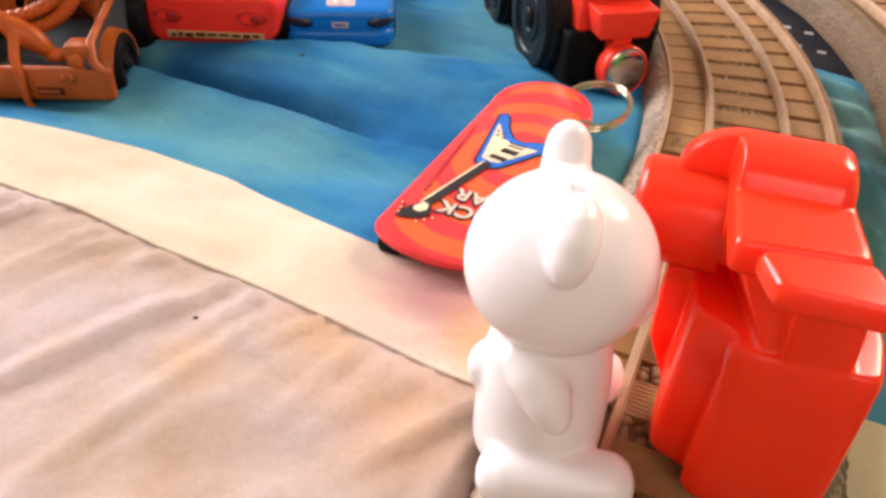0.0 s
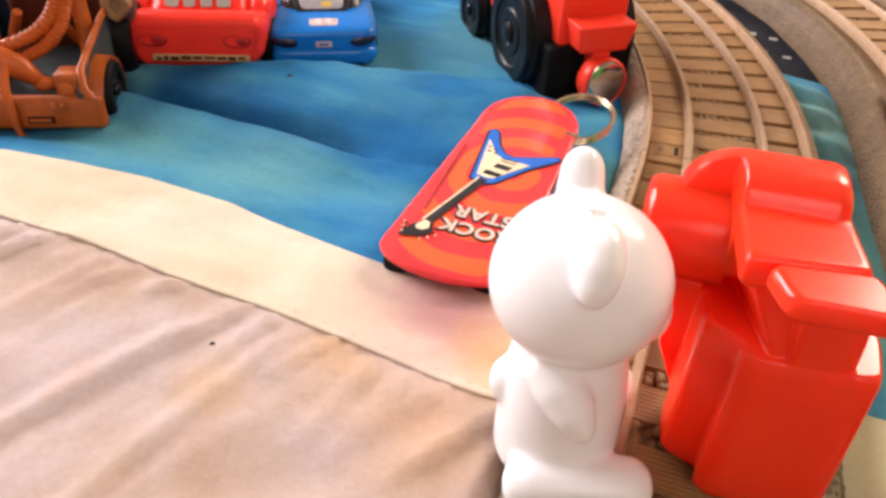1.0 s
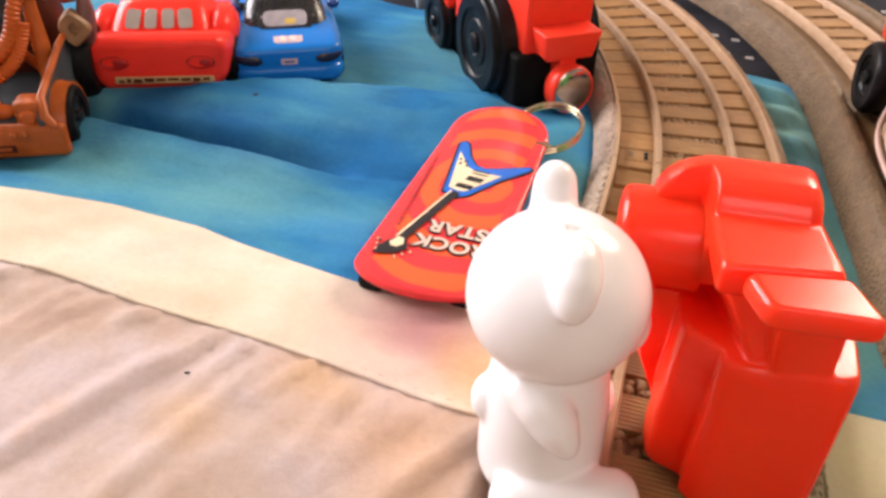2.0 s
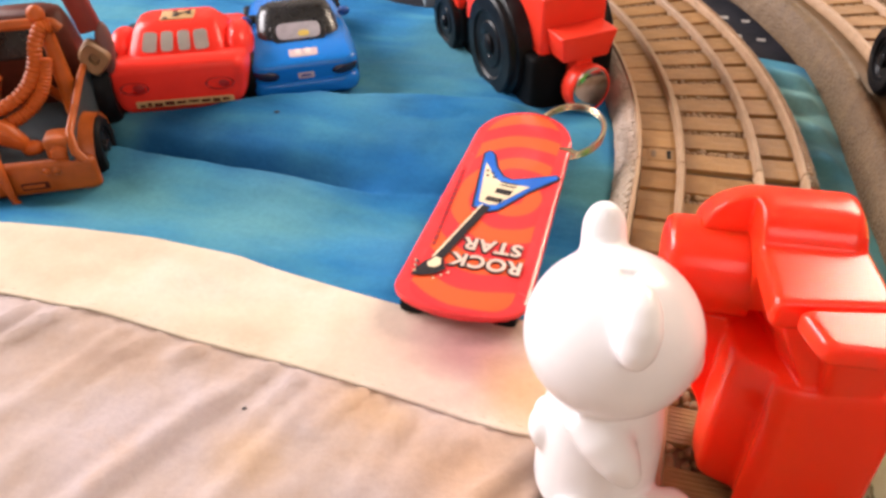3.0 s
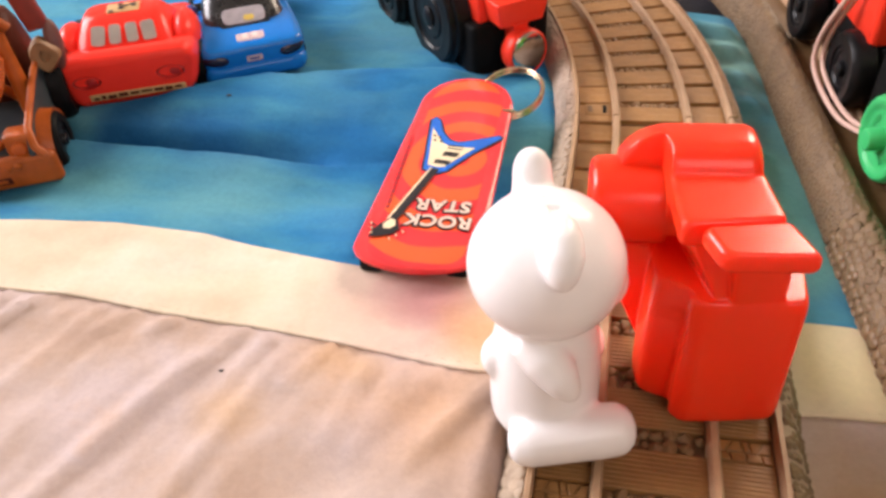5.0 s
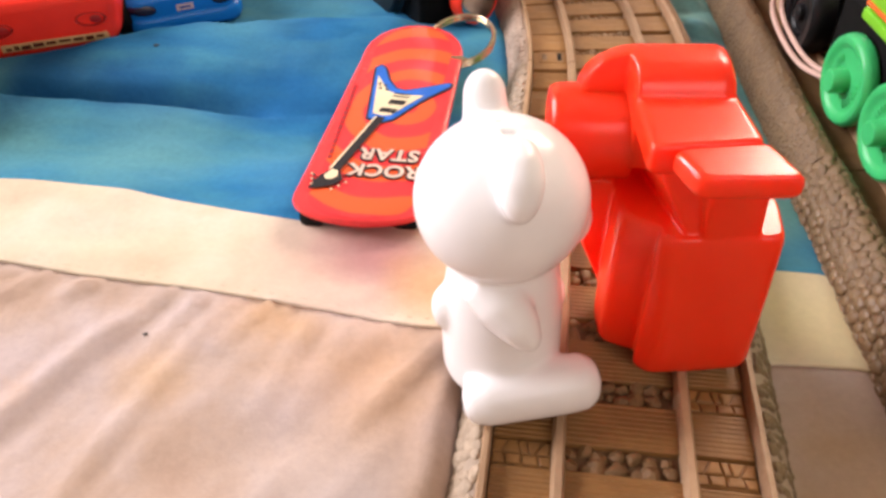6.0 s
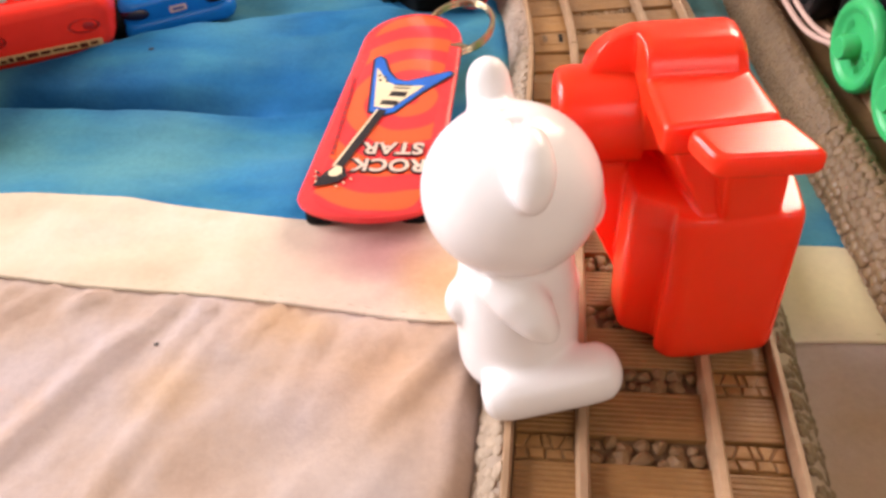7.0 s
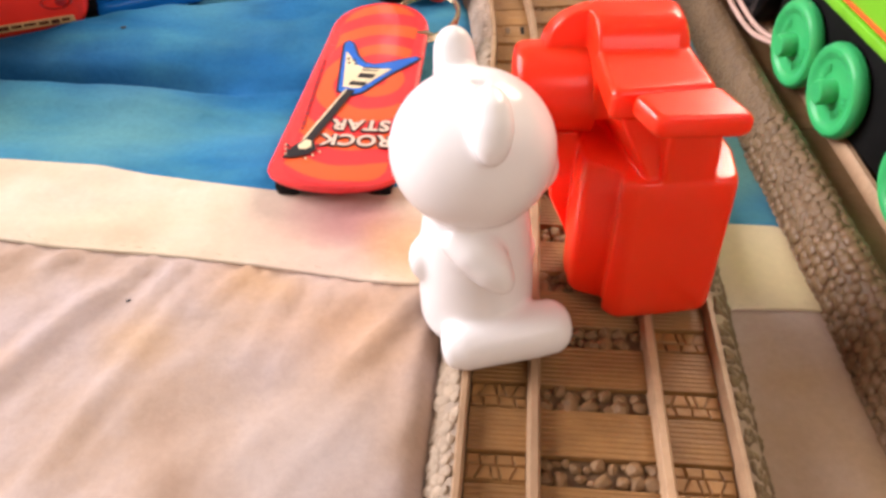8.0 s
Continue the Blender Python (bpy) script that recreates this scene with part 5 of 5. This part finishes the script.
def tow_truck():
    root = thing("toy_tow_truck", -12.76, 5.80, -0.34, 22.0, "rusty orange-brown toy tow truck with a boom and hook", "toy truck")
    bm = bm_new()
    block(bm, -1.68, 1.68, 0.0, 0.28, 0.26, 0.98, 0.13, 5)
    gate = part("tailgate", bm, M_RUST, root, "rusty orange tailgate with a cut slot", smooth=50)
    # dark plates stand for the shade inside the gate's cut slots
    for cx in (-0.95, 0.42):
        slot = plate("slot", gate, M_RUST_DARK, Matrix.Translation((cx, -0.002, 0.50)), 0.27, 0.085, 0.012, 0.01, "dark plate for the shaded slot")
        plate("slot_tongue", slot, M_RUST, Matrix.Translation((cx - 0.03, -0.015, 0.50)), 0.21, 0.04, 0.012, 0.01)
    for cx in (0.72, 0.92):
        bm = bm_new()
        ball(bm, (cx, 0.0, 0.80), 0.085, 0.07, 0.085, 14)
        part("rivet", bm, M_RUST, gate)
    bm = bm_new()
    block(bm, -1.3, 1.3, 0.2, 3.2, 0.45, 0.80, 0.06, 3)
    part("bed", bm, M_BED_GREY, root, "worn grey load bed")
    for s in (-1, 1):
        # lamp box
        bm = bm_new()
        block(bm, s * 1.02 - 0.28, s * 1.02 + 0.28, 0.22, 0.75, 0.85, 1.38, 0.10, 4)
        bx = part("lamp_box", bm, M_RUST, root, smooth=50)
        bm = bm_new()
        lathe(bm, [(0.16, 0.0), (0.16, 0.07), (0.12, 0.11), (0.0, 0.12)], 20, Matrix.Translation((s * 1.02, 0.24, 1.08)) @ Matrix.Rotation(math.pi / 2, 4, "X"))
        part("lamp", bm, M_RUST_HOSE, bx)
        # side panel with its wheel arch
        bm = bm_new()
        arch = [(0.05, 0.30), (0.05, 1.05), (0.30, 1.32), (1.2, 1.52), (2.2, 1.72), (3.2, 1.8), (3.2, 0.5), (1.95, 0.5)] + [(1.15 + 0.78 * math.cos(a), 0.42 + 0.78 * math.sin(a)) for a in [math.pi * k / 12 for k in range(1, 12)]] + [(0.35, 0.45), (0.30, 0.30)]
        ring_faces(bm, [[(s * xx, yy, zz) for yy, zz in arch] for xx in (1.22, 1.33)])
        side = part("side_panel", bm, M_BED_GREY, root, "grey-blue worn side panel", smooth=30)
        bm = bm_new()
        rings = []
        for k in range(13):
            a = math.pi * k / 12
            cy, cz = 1.15 + 0.80 * math.cos(a), 0.42 + 0.80 * math.sin(a)
            rings.append([(s * 1.32, cy - 0.05 * math.cos(a), cz - 0.05 * math.sin(a)), (s * 1.60, cy, cz), (s * 1.62, cy + 0.09 * math.cos(a), cz + 0.09 * math.sin(a)), (s * 1.32, cy + 0.14 * math.cos(a), cz + 0.14 * math.sin(a))])
        ring_faces(bm, rings)
        part("wheel_arch", bm, M_RUST, side, "orange wheel arch", smooth=50)
        for xx, yy, r in ((1.47, 1.15, 0.66), (1.46, 3.45, 0.92)):
            wheel_parts(root, s * xx, yy, r - 0.04, r, 0.24, s, rim=M_BLACK)
        bm = bm_new()
        rod(bm, [(s * 1.50, 0.08, 0.9), (s * 1.34, 0.16, 1.10), (s * 1.28, 0.4, 1.40), (s * 1.28, 1.2, 1.56), (s * 1.28, 2.2, 1.76), (s * 1.28, 3.2, 1.84)], [0.10, 0.10, 0.085, 0.08, 0.08, 0.07], 10)
        part("side_rail", bm, M_RUST, root)
    # cab
    bm = bm_new()
    loft_z(bm, [(0.4, 1.0, 3.1, 4.7, 0.3), (1.4, 1.05, 3.1, 4.6, 0.4), (1.75, 1.05, 3.1, 4.4, 0.4), (2.4, 0.95, 3.2, 4.3, 0.4), (2.7, 0.85, 3.35, 4.2, 0.4), (2.78, 0.65, 3.5, 4.1, 0.3)])
    cab = part("cab", bm, M_RUST_DARK, root, "rust-brown cab", smooth=50)
    plate("rear_window", cab, M_BLACK, Matrix.Translation((0, 3.2, 2.25)) @ Matrix.Rotation(radians(-12), 4, "X"), 0.75, 0.36, 0.06, 0.04)
    bm = bm_new()
    m = Matrix.Translation((1.55, 2.78, 1.92)) @ Matrix.Rotation(math.pi / 2, 4, "X")
    rings = []
    for z, f in ((-0.2, 0.8), (-0.12, 1.0), (0.08, 1.0), (0.14, 0.86), (0.12, 0.36), (0.0, 0.30)):
        rings.append([m @ Vector((0.30 * f * (math.cos(a) + 0.12 * math.cos(3 * a)), 0.40 * f * (math.sin(a) - 0.10 * math.sin(2 * a)), z)) for a in [2 * math.pi * k / 24 for k in range(24)]])
    ring_faces(bm, rings)
    part("beige_patch", bm, M_BEIGE_TOY, cab, "worn beige patch")
    bm = bm_new()
    ball(bm, (1.76, 3.0, 2.02), 0.20, 0.22, 0.62, 20, pose(0, 0, 0, 0, 6, 0))
    part("bracket", bm, M_MAUVE, cab, "mauve-brown rounded bracket")
    for s in (-1, 1):
        bm = bm_new()
        block(bm, s * 1.98 - 0.24, s * 1.98 + 0.24, 2.9, 3.2, 2.12, 3.1, 0.06, 3, Matrix.Rotation(radians(s * -10), 4, "Y"))
        part("mirror", bm, M_RUST_RED, cab, "dark red-brown mirror box")
    # boom: posts, top bar, lamps, hose and hook
    boom_root = bm_new()
    rod(boom_root, [(-1.05, 2.2, 3.02), (0.95, 2.2, 3.02), (1.12, 2.2, 2.98), (1.20, 2.22, 2.86)], 0.11, 10)
    boom = part("boom_bar", boom_root, M_RUST, root, smooth=50)
    for s in (-1, 1):
        bm = bm_new()
        rod(bm, [(s * 1.02, 2.0, 0.78), (s * 0.98, 2.1, 2.0), (s * 0.95, 2.2, 3.0)], [0.21, 0.18, 0.14], 8)
        part("boom_post", bm, M_RUST, boom, smooth=50)
        bm = bm_new()
        rod(bm, [(s * 0.98, 2.6, 0.75), (s * 0.30, 2.05, 2.0)], [0.12, 0.10], 8)
        part("boom_post", bm, M_RUST, boom, smooth=50)
    for cx, r, mat in ((-0.12, 0.24, M_AMBER), (0.88, 0.18, M_RUST_HOSE)):
        bm = bm_new()
        ball(bm, (cx, 2.15, 3.12 + r * 0.6), r, r * 0.9, r, 18)
        part("work_lamp", bm, mat, boom, "amber beacon dome" if mat == M_AMBER else "")
    bm = bm_new()
    for shift, low in ((0.0, 0.0), (0.10, -0.30)):
        path = [(1.06, 2.1, 2.96), (0.92, 2.0, 2.98), (0.76, 1.85, 2.72), (0.66, 1.75, 2.38), (0.50, 1.6, 2.06), (0.22, 1.45, 1.80), (-0.2, 1.3, 1.62), (-0.8, 1.2, 1.5)]
        if shift:
            path = path[2:]
        pts, radii = [], []
        for k in range(76):
            f = k / 75 * (len(path) - 1)
            i = min(int(f), len(path) - 2)
            t = f - i
            p0, p1, p2, p3 = (Vector(path[max(0, min(len(path) - 1, i + j))]) for j in (-1, 0, 1, 2))
            q = 0.5 * ((2 * p1) + (p2 - p0) * t + (2 * p0 - 5 * p1 + 4 * p2 - p3) * t * t + (3 * p1 - p0 - 3 * p2 + p3) * t ** 3)
            pts.append(q + Vector((shift, -0.06 if shift else 0, low)))
            radii.append(0.138 + (0.012 if k % 3 < 2 else -0.014))
        if shift:
            bm = bm_new()
        rod(bm, pts, radii, 12)
        part("hose", bm, M_RUST_HOSE, boom, "ribbed orange hose", smooth=30)
    bm = bm_new()
    rod(bm, [(-0.9, 1.0, 1.75), (-0.45, 0.95, 1.45), (-0.1, 0.9, 1.25), (0.18, 0.86, 1.0), (0.22, 0.85, 0.86)], [0.14, 0.24, 0.26, 0.16, 0.06], 12)
    ball(bm, (0.30, 0.9, 0.88), 0.24, 0.2, 0.16, 16)
    part("winch", bm, M_RUST_HOSE, boom, smooth=50)
    bm = bm_new()
    rod(bm, [(-0.12, 0.3, 1.62), (-0.10, -0.02, 1.2), (-0.06, -0.12, 0.75), (-0.04, -0.14, 0.4), (-0.02, -0.14, 0.2)], [0.10, 0.10, 0.09, 0.08, 0.05], 10)
    ball(bm, (-0.02, -0.14, 0.16), 0.12, 0.1, 0.13, 14)
    part("hook", bm, M_RUST_HOSE, boom, "hanging tow hook")


def black_engine():
    root = thing("toy_engine", -2.0, 12.42, -0.72, 34.0, "red and black toy railway engine with big black wheels", "toy train")
    bm = bm_new()
    block(bm, -1.12, 1.12, -0.05, 6.2, 0.12, 1.60, 0.12, 4)
    part("chassis", bm, M_SHADOW_BLACK, root)
    bm = bm_new()
    block(bm, -0.86, 0.86, 0.10, 2.4, 1.45, 2.95, 0.07, 4)
    body = part("body", bm, M_RED_ENGINE, root, "bright red body")
    bm = bm_new()
    block(bm, -0.60, 0.60, -0.55, 0.25, 1.62, 2.27, 0.04, 3, None, 1.24)
    part("buffer_box", bm, M_RED_ENGINE, body)
    bm = bm_new()
    block(bm, -0.55, 0.60, 0.35, 1.8, 2.93, 4.1, 0.10, 4)
    part("cab_block", bm, M_GREY, body, "grey upper block")
    bm = bm_new()
    block(bm, -0.72, -0.56, 0.5, 1.4, 2.9, 3.4, 0.04, 3)
    part("decal", bm, M_PAPER, body)
    bm = bm_new()
    lathe(bm, [(0.3, 0), (0.8, 0.02), (0.88, 0.1), (0.88, 3.2), (0.8, 3.3), (0.3, 3.32)], 28, Matrix.Translation((0, 2.5, 2.2)) @ Matrix.Rotation(-math.pi / 2, 4, "X"))
    part("boiler", bm, M_RED_ENGINE, body)
    for yy in (3.0, 4.4):
        bm = bm_new()
        block(bm, -1.3, -0.8, yy - 0.4, yy + 0.45, 1.4, 2.0, 0.05, 3)
        part("running_box", bm, M_RED_ENGINE, body)
    bm = bm_new()
    block(bm, -0.22, 0.22, -0.50, -0.05, 1.1, 1.68, 0.04, 3)
    part("coupling_stem", bm, M_RED_ENGINE, root)
    bm = bm_new()
    m = Matrix.Translation((0.02, -0.45, 0.92)) @ Matrix.Rotation(radians(5), 4, "Z") @ Matrix.Rotation(math.pi / 2, 4, "X") @ Matrix.Rotation(radians(-6), 4, "X")
    lathe(bm, [(0.30, -0.22), (0.48, -0.18), (0.56, -0.05), (0.58, 0.2), (0.565, 0.34), (0.53, 0.37), (0.50, 0.30)], 32, m)
    cup = part("coupling_cup", bm, M_RED_ENGINE, root, "round red magnet cup", smooth=50)
    bm = bm_new()
    lathe(bm, [(0.51, 0.26), (0.505, 0.35), (0.46, 0.38), (0.3, 0.40), (0.0, 0.415)], 32, m)
    part("magnet", bm, M_MAGNET, cup, "shiny steel magnet face", smooth=50)
    for s in (-1, 1):
        for yy, r in ((1.75, 1.33), (4.65, 0.85)):
            m = Matrix.Translation((s * 1.36, yy, r)) @ Matrix.Rotation(s * math.pi / 2, 4, "Y")
            bm = bm_new()
            lathe(bm, [(0.3, -0.52), (r, -0.52), (r, -0.12), (r * 0.97, -0.09), (r * 0.93, -0.07), (r * 0.93, 0.06), (r * 0.90, 0.10), (r * 0.66, 0.11), (r * 0.62, 0.05), (r * 0.45, 0.03), (r * 0.42, 0.07), (r * 0.25, 0.08), (r * 0.22, 0.05)], 44, m)
            w = part("wheel", bm, M_WHEEL, root, smooth=30)
            bm = bm_new()
            lathe(bm, [(r * 0.2, 0.0), (r * 0.2, 0.12), (r * 0.14, 0.17), (0.0, 0.18)], 20, m)
            part("hub", bm, M_WHEEL, w, smooth=40)


def green_wheel(root, x, y, z, r):
    m = Matrix.Translation((x, y, z)) @ Matrix.Rotation(-math.pi / 2, 4, "Y")
    bm = bm_new()
    lathe(bm, [(0.1, -0.22), (r * 0.93, -0.22), (r * 0.99, -0.16), (r, -0.08), (r * 0.97, 0.0), (r * 0.90, 0.05), (r * 0.82, 0.06), (r * 0.75, 0.035), (r * 0.70, 0.0), (r * 0.64, -0.015), (r * 0.3, -0.01)], 44, m)
    w = part("wheel", bm, M_GREEN, root, "bright green plastic wheel", smooth=32)
    bm = bm_new()
    lathe(bm, [(r * 0.27, -0.02), (r * 0.26, 0.24), (r * 0.22, 0.28), (r * 0.1, 0.285), (0.0, 0.28)], 24, m)
    part("hub", bm, M_GREEN, w, "round green hub", smooth=40)
    # unreadable raised lettering round the face
    bm = bm_new()
    for start, count in ((40, 5), (215, 6)):
        for k in range(count):
            a = radians(start + 14 * k)
            mm = m @ Matrix.Rotation(a, 4, "Z") @ Matrix.Translation((r * 0.49, 0, 0.012))
            block(bm, -0.07, 0.07, -0.02, 0.02, -0.01, 0.006, 0.006, 2, mm)
    part("raised_print", bm, M_GREEN, w, kind="stuff")


def green_engine():
    root = thing("toy_engine", 6.35, 5.56, 0.0, 4.5, "green toy steam engine with green wheels, standing on a track", "toy train")
    bm = bm_new()
    block(bm, -0.86, 0.95, -3.9, 3.0, 0.18, 2.0, 0.1, 3)
    part("chassis", bm, M_SHADOW_BLACK, root, "black chassis")
    bm = bm_new()
    block(bm, -1.12, 1.2, -4.0, 1.85, 1.98, 2.18, 0.05, 3)
    foot = part("footplate", bm, M_GREEN_BODY, root, "lime green footplate")
    bm = bm_new()
    block(bm, -1.135, -1.05, -3.9, 1.78, 2.25, 2.33, 0.015, 2)
    part("line", bm, M_ORANGE_LINE, foot, "thin orange line")
    bm = bm_new()
    block(bm, -1.10, 1.1, -3.85, 1.80, 2.19, 3.7, 0.06, 4)
    part("side_tank", bm, M_GREEN_BODY, root, "lime green side tank")
    for yy in (1.66, 0.0, -2.65):
        green_wheel(root, -1.10, yy, 0.86, 0.83)
    for yy in (1.66, 0.0, -2.65):
        bm = bm_new()
        lathe(bm, [(0.1, 0.0), (0.87, 0.0), (0.85, 0.3), (0.1, 0.3)], 32, Matrix.Translation((0.75, yy, 0.87)) @ Matrix.Rotation(math.pi / 2, 4, "Y"))
        part("wheel", bm, M_GREEN, root)


def red_wagon():
    root = thing("toy_wagon", 6.35, 11.3, 0.0, 2, "red toy railway wagon with black wheels, standing on a track", "toy train")
    bm = bm_new()
    block(bm, -0.75, 0.9, -1.9, 2.5, 0.35, 1.55, 0.1, 3)
    part("chassis", bm, M_SHADOW_BLACK, root)
    bm = bm_new()
    loft_z(bm, [(1.5, 0.95, -1.7, 2.6, 0.12), (1.58, 1.02, -1.8, 2.7, 0.15), (2.7, 1.12, -1.95, 2.8, 0.15), (2.8, 1.12, -1.95, 2.8, 0.15), (2.84, 1.06, -1.9, 2.75, 0.12)])
    part("body", bm, M_RED_ENGINE, root, "bright red sides", smooth=40)
    for s in (-1, 1):
        for yy in (-1.35, 1.9):
            wheel_parts(root, s * 1.05, yy, 0.82, 0.82, 0.26, s, tyre=M_WHEEL, rim=M_WHEEL, name="wheel")
            bm = bm_new()
            block(bm, s * 0.95 - 0.15, s * 0.95 + 0.15, yy - 0.3, yy + 0.3, 0.9, 1.3, 0.05, 3)
            part("axle_box", bm, M_BLACK, root)


def pale_block():
    """A pale upright shape of unknown kind that stands beyond the engine."""
    root = thing("pale_upright", -6.8, 18.4, -0.55, 20, "pale grey-blue upright shape on the dark blanket", "toy")
    bm = bm_new()
    block(bm, -0.30, 0.30, -0.3, 0.9, 0.0, 2.2, 0.06, 4)
    column = part("column", bm, M_PALE_BLUE, root)
    bm = bm_new()
    block(bm, -0.36, 0.36, -0.36, 0.96, 2.2, 2.42, 0.05, 3)
    part("cap", bm, M_PALE_BLUE, root)
    for x in (-0.15, 0.12):
        bm = bm_new()
        block(bm, x - 0.05, x + 0.05, -0.325, -0.27, 0.15, 2.05, 0.02, 2)
        part("rib", bm, M_PALE_BLUE, column)


red_car()
pale_block()
blue_car()
tow_truck()
black_engine()
green_engine()
red_wagon()

# a doubled cord hanging off the wagon on to the track
cord = thing("cord", 4.80, 10, 0.2, 0, "thin pale pink cord hanging in a double loop over the track", "cord")
for shift, dy in ((0.0, 0.0), (0.16, -0.05)):
    path = [(0.6, -0.1, 3.1), (0.35, 0.0, 2.6), (0.18, 0.25, 2.0), (0.06, 0.6, 1.2), (0.04, 0.72, 0.6), (0.06, 0.45, 0.25), (0.12, -0.4, 0.08), (0.25, -1.2, 0.02), (0.55, -1.9, 0.10)]
    pts = []
    for k in range(49):
        f = k / 48 * (len(path) - 1)
        i = min(int(f), len(path) - 2)
        t = f - i
        p0, p1, p2, p3 = (Vector(path[max(0, min(len(path) - 1, i + j))]) for j in (-1, 0, 1, 2))
        q = 0.5 * ((2 * p1) + (p2 - p0) * t + (2 * p0 - 5 * p1 + 4 * p2 - p3) * t * t + (3 * p1 - p0 - 3 * p2 + p3) * t ** 3)
        pts.append(q + Vector((shift, dy, shift * 0.4)))
    bm = bm_new()
    rod(bm, pts, 0.058, 8)
    part("strand", bm, M_STRING, cord, smooth=60)
